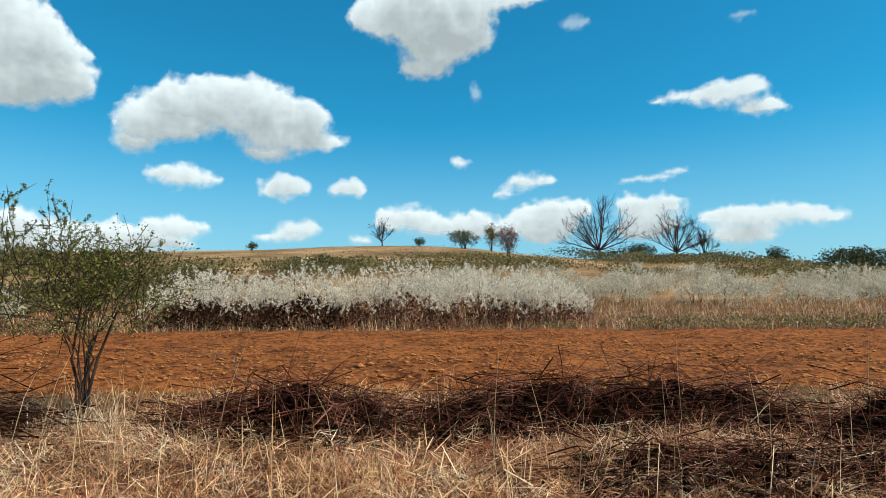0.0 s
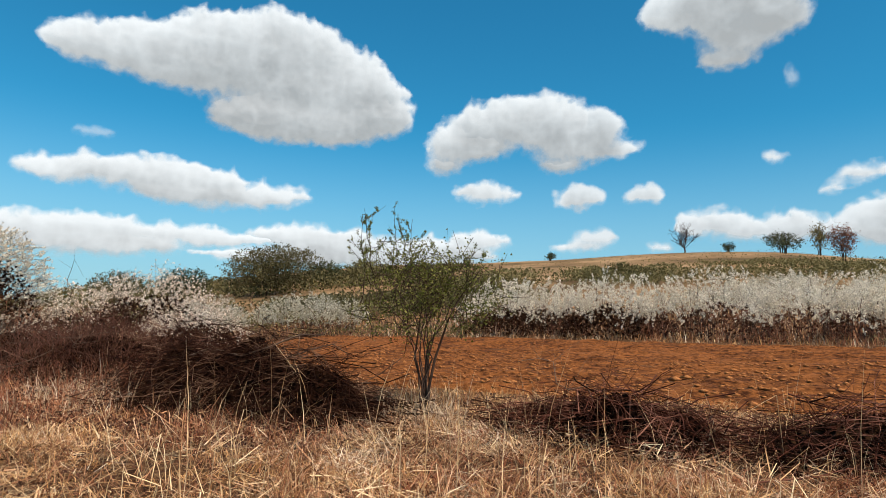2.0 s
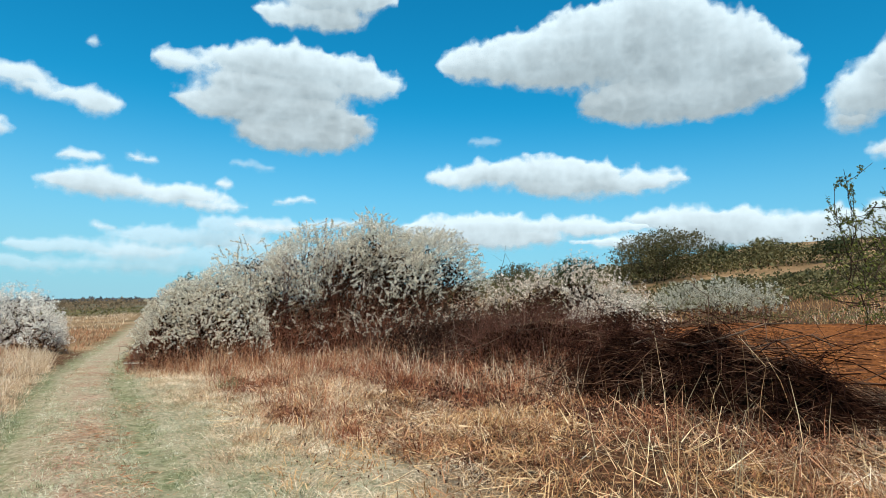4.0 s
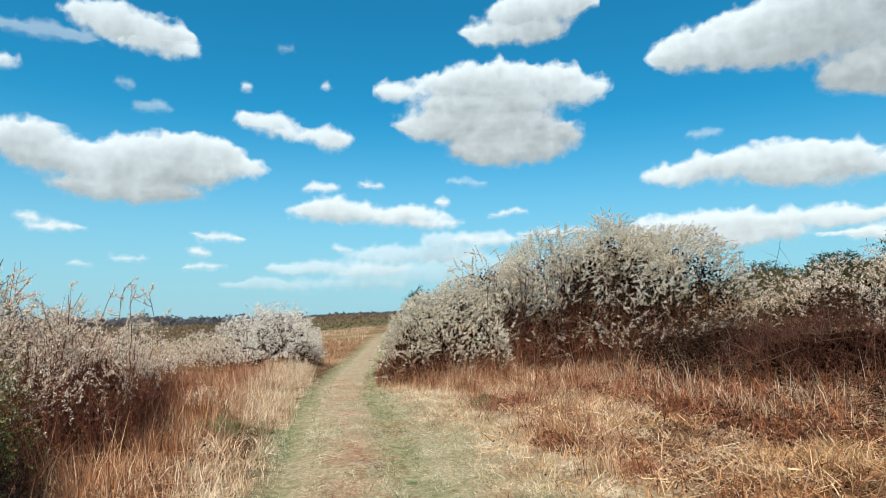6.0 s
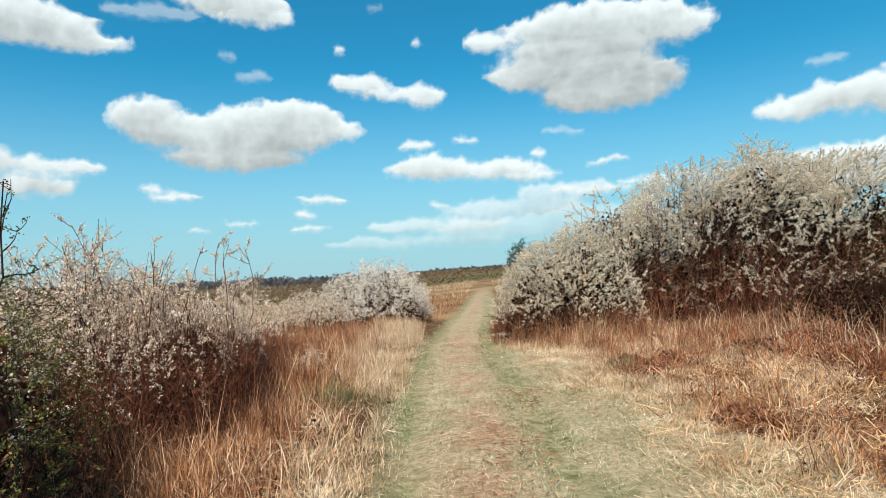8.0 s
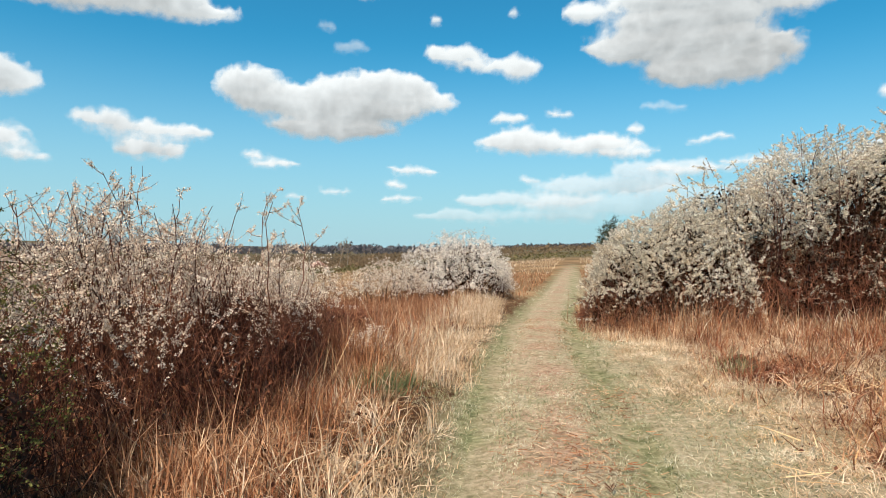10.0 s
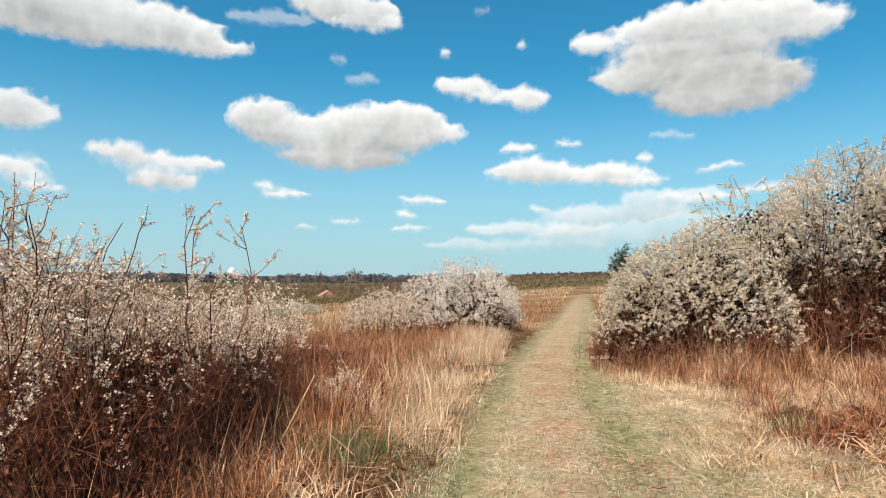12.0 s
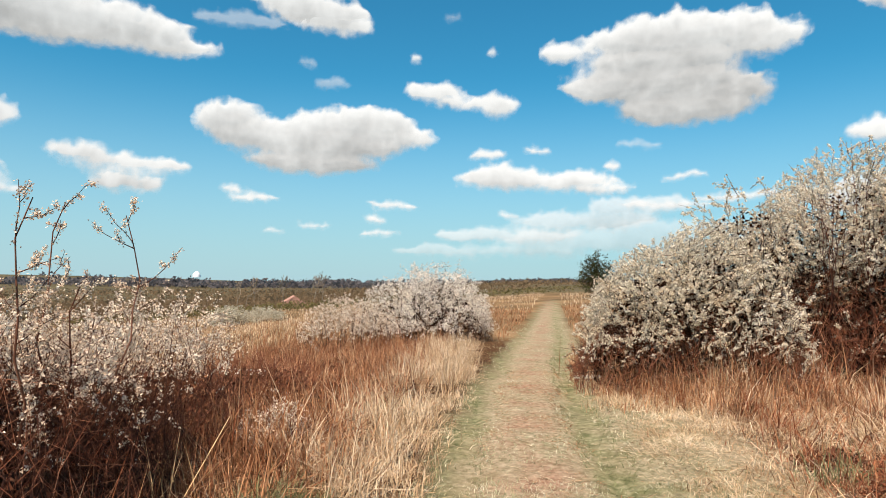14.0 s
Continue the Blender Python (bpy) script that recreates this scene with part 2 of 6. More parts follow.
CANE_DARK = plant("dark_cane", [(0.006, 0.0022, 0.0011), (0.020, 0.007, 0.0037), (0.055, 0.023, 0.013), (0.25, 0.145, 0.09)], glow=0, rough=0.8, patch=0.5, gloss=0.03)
BARK = plant("bark", [(0.06, 0.036, 0.023), (0.13, 0.083, 0.055), (0.24, 0.16, 0.11)], glow=0, rough=0.9, patch=0.3)
PALEWOOD = plant("pale_bark", [(0.16, 0.125, 0.09), (0.26, 0.21, 0.155), (0.36, 0.30, 0.235)], glow=0, rough=0.9)
FARWOOD = plant("far_wood", [(0.17, 0.115, 0.064), (0.235, 0.155, 0.086), (0.30, 0.20, 0.115)], glow=0.5, patch=25)
# blue-grey distance haze is painted into this base colour
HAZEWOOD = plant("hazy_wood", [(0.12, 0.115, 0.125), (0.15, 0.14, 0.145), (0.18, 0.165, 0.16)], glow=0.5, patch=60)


def soil(name, dark, light, scale, bump, stretch=1.0, sharp=0.12):
    """Earth and the like: coarse and fine grain, drawn out along x where it was worked that way."""
    m, n, l = nodes(name)
    out, p = n.new("ShaderNodeOutputMaterial"), n.new("ShaderNodeBsdfPrincipled")
    geo, turn = n.new("ShaderNodeNewGeometry"), n.new("ShaderNodeMapping")
    turn.inputs["Scale"].default_value = (1 / stretch, 1, 1)
    l.new(geo.outputs["Position"], turn.inputs["Vector"])
    total = None
    for k, weight in ((1.0, 0.5), (0.28, 0.3), (0.06, 0.2)):
        t, w = n.new("ShaderNodeTexNoise"), n.new("ShaderNodeMath")
        t.inputs["Scale"].default_value, t.inputs["Detail"].default_value, t.inputs["Roughness"].default_value = scale * k, 6, 0.65
        l.new(turn.outputs[0], t.inputs["Vector"])
        w.operation = "MULTIPLY_ADD"
        w.inputs[1].default_value = weight
        l.new(t.outputs["Fac"], w.inputs[0])
        w.inputs[2].default_value = 0.0
        if total is not None:
            l.new(total, w.inputs[2])
        total = w.outputs[0]
        grain = t if k == 1.0 else grain
    r = ramp(n, [(0.5 - sharp, dark), (0.5 + sharp, light)])
    l.new(total, r.inputs[0])
    l.new(r.outputs[0], p.inputs["Base Color"])
    p.inputs["Roughness"].default_value = 0.95
    p.inputs["Specular IOR Level"].default_value = 0.1
    bp = n.new("ShaderNodeBump")
    bp.inputs["Strength"].default_value, bp.inputs["Distance"].default_value = bump, 0.08
    l.new(grain.outputs["Fac"], bp.inputs["Height"])
    l.new(bp.outputs[0], p.inputs["Normal"])
    l.new(p.outputs[0], out.inputs["Surface"])
    return m


SOIL = soil("ploughed_soil", (0.05, 0.015, 0.004), (0.27, 0.094, 0.025), 11.0, 1.0, 1.5, 0.075)
# paler than the field: sunlight on the clods is put into their colour
CLOD = soil("sunlit_clod", (0.20, 0.072, 0.021), (0.46, 0.19, 0.066), 12.0, 0.4)
LITTER_RED = plant("rusty_litter", [(0.03, 0.011, 0.006), (0.08, 0.03, 0.017), (0.18, 0.08, 0.042)], glow=0, rough=0.9)
LITTER_RUST = plant("russet_litter", [(0.07, 0.024, 0.013), (0.18, 0.068, 0.036), (0.34, 0.16, 0.085)], glow=0.1, rough=0.9)
# near black: the shade inside heaps and shrubs is put into this colour
SHADE_LITTER = plant("dead_litter", [(0.008, 0.003, 0.0015), (0.020, 0.008, 0.004), (0.05, 0.023, 0.011)], glow=0, rough=0.95, gloss=0.03)


def ground_material():
    """Thatch, turf and hill grass, mixed by the ground's own zones (turf, hill)."""
    m, n, l = nodes("ground")
    out, p = n.new("ShaderNodeOutputMaterial"), n.new("ShaderNodeBsdfPrincipled")
    geo = n.new("ShaderNodeNewGeometry")
    zone = n.new("ShaderNodeAttribute")
    zone.attribute_name = "zone"
    sep = n.new("ShaderNodeSeparateColor")
    l.new(zone.outputs["Color"], sep.inputs[0])

    def tex(scale, detail, stops):
        t = n.new("ShaderNodeTexNoise")
        t.inputs["Scale"].default_value, t.inputs["Detail"].default_value = scale, detail
        t.inputs["Roughness"].default_value = 0.65
        l.new(geo.outputs["Position"], t.inputs["Vector"])
        r = ramp(n, stops)
        l.new(t.outputs["Fac"], r.inputs[0])
        return t, r
    # thatch tones lowered to paint in the shade between grass blades
    fine, thatch = tex(11.0, 8, [(0.32, (0.018, 0.008, 0.004)), (0.5, (0.078, 0.034, 0.014)), (0.68, (0.23, 0.14, 0.065))])
    _, turf = tex(16.0, 8, [(0.30, (0.15, 0.13, 0.07)), (0.5, (0.36, 0.295, 0.19)), (0.70, (0.60, 0.49, 0.345))])
    _, hill = tex(0.07, 10, [(0.38, (0.10, 0.065, 0.03)), (0.5, (0.215, 0.13, 0.062)), (0.62, (0.33, 0.21, 0.11))])
    _, far = tex(0.012, 8, [(0.38, (0.075, 0.063, 0.036)), (0.5, (0.12, 0.095, 0.052)), (0.6, (0.105, 0.092, 0.048)), (0.7, (0.19, 0.145, 0.085))])
    col = thatch.outputs[0]
    for channel, c in (("Red", turf), ("Green", hill), ("Blue", far)):
        mx = n.new("ShaderNodeMix")
        mx.data_type = "RGBA"
        l.new(sep.outputs[channel], mx.inputs["Factor"])
        l.new(col, mx.inputs[6])
        l.new(c.outputs[0], mx.inputs[7])
        col = mx.outputs[2]
    _, rut = tex(9.0, 9, [(0.32, (0.07, 0.085, 0.03)), (0.5, (0.19, 0.195, 0.095)), (0.68, (0.38, 0.34, 0.20))])
    mx = n.new("ShaderNodeMix")
    mx.data_type = "RGBA"
    _, spots = tex(1.9, 4, [(0.46, (0, 0, 0)), (0.64, (0.5, 0.5, 0.5))])
    green = n.new("ShaderNodeMath")
    green.operation = "MULTIPLY_ADD"
    l.new(spots.outputs[0], green.inputs[0])
    l.new(sep.outputs["Red"], green.inputs[1])
    l.new(zone.outputs["Alpha"], green.inputs[2])
    green.use_clamp = True
    l.new(green.outputs[0], mx.inputs["Factor"])
    l.new(col, mx.inputs[6])
    l.new(rut.outputs[0], mx.inputs[7])
    _, dead = tex(1.3, 5, [(0.38, (0, 0, 0)), (0.60, (0.9, 0.9, 0.9))])
    bare = n.new("ShaderNodeMath")
    bare.operation = "MULTIPLY"
    crown = n.new("ShaderNodeAttribute")
    crown.attribute_name = "crown"
    l.new(dead.outputs[0], bare.inputs[0])
    l.new(crown.outputs["Fac"], bare.inputs[1])
    _, russet = tex(14.0, 8, [(0.32, (0.15, 0.075, 0.045)), (0.5, (0.34, 0.195, 0.125)), (0.68, (0.56, 0.37, 0.26))])
    red = n.new("ShaderNodeMix")
    red.data_type = "RGBA"
    l.new(bare.outputs[0], red.inputs["Factor"])
    l.new(mx.outputs[2], red.inputs[6])
    l.new(russet.outputs[0], red.inputs[7])
    l.new(red.outputs[2], p.inputs["Base Color"])
    p.inputs["Roughness"].default_value = 0.95
    p.inputs["Specular IOR Level"].default_value = 0.08
    bp = n.new("ShaderNodeBump")
    bp.inputs["Strength"].default_value, bp.inputs["Distance"].default_value = 0.8, 0.05
    l.new(fine.outputs["Fac"], bp.inputs["Height"])
    l.new(bp.outputs[0], p.inputs["Normal"])
    l.new(p.outputs[0], out.inputs["Surface"])
    return m


def cloud_material():
    """Cloud sheet: faint sunlit relief, its white tops and grey bases painted into emission, fraying out at the rim."""
    m, n, l = nodes("cloud")
    out = n.new("ShaderNodeOutputMaterial")
    rim, veil, place = n.new("ShaderNodeAttribute"), n.new("ShaderNodeAttribute"), n.new("ShaderNodeTexCoord")
    rim.attribute_name, veil.attribute_name = "rim", "veil"
    fine = n.new("ShaderNodeTexNoise")
    fine.inputs["Scale"].default_value, fine.inputs["Detail"].default_value, fine.inputs["Roughness"].default_value = 0.020, 4, 0.5
    l.new(place.outputs["Object"], fine.inputs["Vector"])
    fray = n.new("ShaderNodeMath")
    fray.operation = "MULTIPLY_ADD"
    fray.inputs[1].default_value = 0.75
    l.new(fine.outputs["Fac"], fray.inputs[0])
    l.new(rim.outputs["Fac"], fray.inputs[2])
    mr = n.new("ShaderNodeMapRange")
    mr.interpolation_type = "SMOOTHSTEP"
    mr.inputs["From Min"].default_value, mr.inputs["From Max"].default_value = 0.10, 0.92
    l.new(fray.outputs[0], mr.inputs["Value"])
    cover = n.new("ShaderNodeMath")
    cover.operation = "MULTIPLY"
    l.new(mr.outputs[0], cover.inputs[0])
    l.new(veil.outputs["Fac"], cover.inputs[1])
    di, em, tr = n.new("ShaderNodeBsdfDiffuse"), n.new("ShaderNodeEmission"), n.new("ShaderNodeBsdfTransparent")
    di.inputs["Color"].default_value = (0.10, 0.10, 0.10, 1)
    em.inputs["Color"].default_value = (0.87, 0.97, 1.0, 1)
    cloud_shade = n.new("ShaderNodeAttribute")
    cloud_shade.attribute_name = "scatter"
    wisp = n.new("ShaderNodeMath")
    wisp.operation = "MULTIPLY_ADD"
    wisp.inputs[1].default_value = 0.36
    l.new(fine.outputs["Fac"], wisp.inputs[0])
    l.new(cloud_shade.outputs["Fac"], wisp.inputs[2])
    # emission strength carries the painted shading, bright crowns to grey bases
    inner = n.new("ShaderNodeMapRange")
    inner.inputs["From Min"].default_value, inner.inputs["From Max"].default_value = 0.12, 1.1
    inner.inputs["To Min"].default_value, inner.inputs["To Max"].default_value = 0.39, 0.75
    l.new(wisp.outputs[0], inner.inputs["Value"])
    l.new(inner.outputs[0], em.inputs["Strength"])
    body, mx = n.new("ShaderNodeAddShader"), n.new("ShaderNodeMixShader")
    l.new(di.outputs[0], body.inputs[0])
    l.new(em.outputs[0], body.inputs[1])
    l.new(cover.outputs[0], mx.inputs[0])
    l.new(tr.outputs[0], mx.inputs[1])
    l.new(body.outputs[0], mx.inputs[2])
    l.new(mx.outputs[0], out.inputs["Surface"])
    return m


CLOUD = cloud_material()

# ---- ground: one sheet to the horizon ----
def axis(lo, hi, step, low_end, high_end, growth=1.16):
    v = list(np.arange(lo, hi + 1e-6, step))
    s = step
    while v[-1] < high_end:
        s = min(s * growth, 160)
        v.append(v[-1] + s)
    s = step
    while v[0] > low_end:
        s = min(s * growth, 160)
        v.insert(0, v[0] - s)
    return np.array(v)


def sheet(xs, ys):
    X, Y = np.meshgrid(xs, ys)
    i = np.arange(len(xs) * len(ys)).reshape(len(ys), len(xs))
    F = np.stack([i[:-1, :-1], i[:-1, 1:], i[1:, 1:], i[1:, :-1]], -1).reshape(-1, 4)
    return X.ravel(), Y.ravel(), F


gx, gy, gf = sheet(axis(-32, 7, 0.33, -3700, 3700), axis(-5, 10, 0.24, -3700, 3700, 1.13))
gz = land(gx, gy)
ground = new("ground", raw_mesh("ground", np.stack([gx, gy, gz], -1), gf, ground_material(), smooth=True))
tagged(ground, "grassy hillside with dry thatch, turf track and far fields", "ground", kind="structure")
zone = ground.data.attributes.new("zone", "FLOAT_COLOR", "POINT")
gd = gy - track_y(gx)
gd = np.where(gd < 0, -1.4 * gd, gd * np.interp(gx, [-19, -16, -12], [0.95, 0.55, 0.42]))
turf_w = (1 - smooth(0.9, 1.5, gd + 0.25 * fbm(gx, gy, 0.8, 6))) * smooth(110, 60, np.abs(gx + 8))
hill_w = np.maximum.reduce([smooth(40, 52, gy), smooth(-6, -9, gy), smooth(-28, -34, gx)]) * (1 - turf_w)
gs = gy - track_y(gx) + 0.16 * fbm(gx, gy, 1.8, 45, 2)
rut_w = np.clip(turf_w * 1.3, 0, 1) * np.clip(1.4 * np.exp(-((gs - 0.66) / 0.17) ** 2) + 1.2 * np.exp(-((gs + 0.85) / 0.24) ** 2) + 0.4 * np.exp(-((gs - 1.35) / 0.35) ** 2), 0, 1) * np.clip(0.78 + 0.6 * fbm(gx, gy, 0.8, 7), 0.25, 1)
far_w = smooth(90, 220, np.hypot(gx + 8, gy)) * (1 - smooth(20, 50, gy) * smooth(-160, -80, gx)) 
zone.data.foreach_set("color", np.stack([turf_w, hill_w, far_w, np.clip(rut_w, 0, 1)], -1).astype(np.float32).ravel())
crown = turf_w * np.clip(np.exp(-((gs + 0.02) / 0.32) ** 2) + 0.12, 0, 1)
ground.data.attributes.new("crown", "FLOAT", "POINT").data.foreach_set("value", crown.astype(np.float32))

# ---- ploughed field ----
FX0, FX1, FY0, FY1 = -21.0, 48.0, 9.3, 28.4
fx, fy, ff = sheet(np.concatenate([np.arange(FX0, 14, 0.21), np.arange(14, FX1, 0.5)]), np.arange(FY0, FY1, 0.17))


def field_z(x, y):
    """The ploughed surface: low ridges, broken lumps, falling away at the edges."""
    edge = np.minimum.reduce([x - FX0, FX1 - x, y - FY0 - 0.25 * fbm(x, y, 2.0, 8), FY1 - y + 0.3 * fbm(x, y, 3.0, 9)])
    furrow = np.sin((y + 0.05 * np.sin(x * 0.7)) * 2 * np.pi / 0.62)
    return land(x, y) - 0.10 + 0.15 * smooth(0.0, 0.5, edge) + smooth(0, 0.4, edge) * (0.03 * furrow + 0.11 * fbm(x * 0.45, y, 0.36, 10, 2) + 0.04 * fbm(x, y, 3.0, 11))


fz = field_z(fx, fy)
field = new("ploughed_field", raw_mesh("ploughed_field", np.stack([fx, fy, fz], -1), ff, SOIL, smooth=True))
tagged(field, "strip of freshly ploughed red-brown soil between grass banks", "ploughed field", kind="structure")


# ---- clouds ----
def cloud(*lobes, reach=3900.0, veil=1.0):
    """A fair-weather cloud out of lobes (azimuth, elevation, half width, half height in degrees): a billowing relief far off, flat and soft below."""
    L = np.array(lobes)
    small = L[:, 3].max() < 0.75
    L[:, 2:] *= 0.8 if small else 1.0
    a0, a1 = (L[:, 0] - L[:, 2]).min() - 1.2, (L[:, 0] + L[:, 2]).max() + 1.2
    e0, e1 = max((L[:, 1] - L[:, 3]).min() - 1.0, 0.2), (L[:, 1] + L[:, 3]).max() + 1.0
    step = 0.16 if not small else 0.13
    A, E, F = sheet(np.linspace(a0, a1, int((a1 - a0) / step) + 2), np.linspace(e0, e1, int((e1 - e0) / step) + 2))
    key = L[0, 0] * 0.37
    X = A + 0.4 * fbm(A, E, 2.6, 21 + key) + 0.2 * fbm(A, E, 0.7, 25 + key, 2)
    Y = E + 0.3 * fbm(A, E, 2.2, 22 + key) + 0.15 * fbm(A, E, 0.7, 26 + key, 2)
    soft = 0.28 if small else 0.75
    total, deep, low = np.zeros_like(A), 0.0, np.full_like(A, 99.0)
    for a, e, rx, ry in L:
        u, v = (X - a) / rx, (Y - e) / ry
        v = np.where(v < 0, v * 1.12, v)
        r = np.hypot(u, v) + 1e-6
        d = (1 - r) / (np.hypot(u / rx, v / ry) / r)
        d = np.clip(d, -4.0, ry)
        total += np.exp(d / soft)
        low = np.minimum(low, np.where(r < 1.6, (Y - (e - ry)) / (2 * ry), 99.0))
        deep = max(deep, ry)
    d = soft * np.log(total + 1e-9)
    low = np.clip(low, 0, 1)
    billow = 0.6 * (1 - 2.2 * np.abs(fbm(A, E, 2.3, 31 + key, 1))) + 0.3 * (1 - 2.2 * np.abs(fbm(A, E, 0.95, 32 + key, 1))) + 0.15 * (1 - 2.2 * np.abs(fbm(A, E, 0.5, 33 + key, 1)))
    d = d + min(deep, 1.6) * 0.34 * billow * (0.35 + 0.65 * smooth(0.1, 0.5, low)) - 0.30 * min(deep, 1.5)
    edge = np.minimum.reduce([A - A.min(), A.max() - A, E - E.min(), E.max() - E])
    rim = d * np.where(low < 0.35, 0.8, 1.15)
    rim = np.where(edge < 0.3, np.minimum(rim, -1.0 + edge), rim)
    body = np.clip(d, 0, deep) / deep
    swell = deep * np.sqrt(np.clip(1 - (1 - body) ** 2, 0, 1)) + 0.10 * min(deep, 1.8) * billow * smooth(0.0, 0.4, body)
    R = reach - radians(1.0) * reach * swell * 0.3
    # painted glow: white on top, greyer the more vapour stands above
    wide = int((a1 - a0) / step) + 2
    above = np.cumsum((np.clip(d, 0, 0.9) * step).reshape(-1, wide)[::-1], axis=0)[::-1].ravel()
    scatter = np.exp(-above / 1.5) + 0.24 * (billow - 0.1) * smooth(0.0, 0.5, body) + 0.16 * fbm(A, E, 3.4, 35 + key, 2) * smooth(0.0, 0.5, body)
    a, e = np.radians(A), np.radians(E)
    V = np.stack([-np.sin(a) * np.cos(e) * R, np.cos(a) * np.cos(e) * R, np.sin(e) * R], -1)
    used = (rim > -0.9)[F].any(axis=1)
    F = F[used]
    ids, back = np.unique(F, return_inverse=True)
    ob = new("cloud", raw_mesh("cloud", V[ids], back.reshape(F.shape)[:, ::-1], CLOUD, smooth=True))
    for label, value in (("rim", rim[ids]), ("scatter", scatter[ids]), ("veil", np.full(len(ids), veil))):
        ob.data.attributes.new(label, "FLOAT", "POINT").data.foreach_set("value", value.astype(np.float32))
    return tagged(ob, "white fair-weather cumulus cloud with a soft grey underside" if veil > 0.8 else "thin veil of cloud", "cloud", "clouds in the sky", "structure")


cloud((4.9, 26.8, 4.5, 2.2), (0.6, 27.3, 5.6, 3.1), (-0.5, 25.0, 4.3, 2.5), (1.7, 22.7, 2.6, 1.3), (-6.9, 28.0, 3.2, 1.0))
cloud((19.3, 18.7, 7.0, 2.5), (24.3, 16.8, 4.1, 2.2), (14.5, 17.7, 4.4, 2.8), (11.0, 16.0, 2.8, 1.1), (26.7, 14.9, 1.9, 1.2), (15.9, 15.0, 2.2, 1.0))
cloud((23.6, 12.6, 2.4, 0.9), (21.4, 12.3, 2.2, 0.8))
cloud((14.1, 12.1, 2.7, 1.5))
cloud((8.8, 12.1, 2.1, 1.1))
cloud((12.3, 8.6, 2.0, 0.8), (14.7, 7.9, 1.9, 0.7))
cloud((-25.1, 18.9, 3.0, 1.2), (-20.8, 18.9, 2.5, 0.6), (-27.7, 17.2, 2.3, 0.8))
cloud((-1.7, 14.5, 1.1, 0.7))
cloud((-8.4, 12.7, 2.4, 0.8), (-5.5, 11.6, 0.9, 0.4))
cloud((3.8, 9.4, 3.1, 1.6), (-0.9, 8.9, 3.6, 1.4), (-5.0, 8.9, 3.1, 1.3))
cloud((-9.0, 9.0, 3.8, 2.3), (-11.6, 10.2, 2.5, 1.2))
cloud((-18.3, 10.3, 3.3, 1.3), (-18.2, 8.4, 3.0, 1.7))
cloud((-24.5, 8.9, 2.3, 1.0), (-27.8, 8.7, 2.4, 1.0), (-31.3, 8.4, 1.8, 0.9), (-25.3, 7.3, 2.5, 1.3))
cloud((7.3, 7.6, 1.5, 0.5))
cloud((-18.4, 12.4, 2.8, 0.4), (-20.7, 12.8, 1.4, 0.4))
cloud((55.9, 21.6, 5.0, 2.1), (49.8, 22.1, 6.8, 3.3), (42.9, 23.3, 8.0, 3.8), (37.0, 20.9, 6.8, 3.8), (32.9, 18.9, 4.1, 2.4), (40.2, 18.0, 7.8, 2.7))
cloud((51.5, 12.2, 7.5, 1.7), (46.3, 11.1, 6.7, 1.4), (58.8, 11.7, 2.8, 1.2), (41.2, 11.6, 3.4, 0.7))
cloud((83.6, 19.8, 2.2, 1.1), (75.0, 18.7, 6.0, 1.7), (73.5, 20.5, 7.5, 2.3), (66.2, 19.7, 3.1, 1.7), (76.2, 16.9, 7.3, 2.1), (73.1, 14.8, 5.5, 1.9), (69.1, 15.8, 3.1, 1.5))
cloud((72.2, 24.8, 5.1, 1.6), (69.2, 26.6, 5.7, 1.8))
cloud((50.3, 7.5, 9.5, 1.2), (56.1, 6.5, 7.2, 1.3), (60.0, 7.3, 4.2, 0.8))
cloud((38.5, 8.0, 5.6, 1.2), (31.0, 7.2, 9.3, 1.5), (22.8, 8.3, 2.8, 0.9), (36.0, 6.2, 12.9, 1.1))
cloud((74.9, 6.9, 4.7, 0.7), (68.8, 7.4, 4.9, 0.6))
cloud((72.9, 9.2, 2.3, 0.4))
cloud((112.9, 13.5, 2.6, 1.8), (107.4, 12.5, 7.0, 2.0), (100.5, 13.9, 4.3, 1.8), (97.2, 13.0, 3.1, 1.2), (105.7, 10.3, 5.9, 1.4), (103.5, 11.9, 6.0, 1.5))
cloud((95.4, 16.9, 2.7, 1.0), (92.4, 16.0, 2.2, 0.7), (88.7, 15.6, 2.0, 1.2))
cloud((89.9, 9.4, 3.1, 1.2), (84.8, 9.2, 5.6, 1.1), (79.7, 8.4, 2.6, 0.7))
cloud((79.2, 10.2, 1.1, 0.6))
cloud((89.9, 11.4, 2.3, 0.7))
cloud((85.6, 11.7, 1.4, 0.5))
cloud((96.6, 19.5, 0.9, 0.6))
cloud((89.5, 20.3, 0.8, 0.6))
cloud((87.9, 6.0, 1.3, 0.6))
cloud((104.7, 22.3, 3.3, 1.3), (102.2, 22.0, 2.0, 0.9))
cloud((112.4, 7.7, 1.4, 0.6), (110.5, 7.1, 2.8, 0.6))
cloud((105.4, 5.0, 1.8, 0.4))
cloud((99.5, 4.3, 2.4, 0.4))
cloud((98.3, 6.9, 2.9, 0.6), (99.9, 5.5, 1.4, 0.6))
cloud((108.9, 4.3, 1.1, 0.3))
cloud((88.5, 4.3, 6.5, 0.9), (81.0, 5.6, 6.0, 1.1), (76.2, 6.9, 4.6, 1.0), veil=0.62)
cloud((90.5, 2.9, 8.4, 0.9), (80.8, 3.9, 8.1, 1.3), (73.0, 4.6, 6.0, 1.5), veil=0.4)
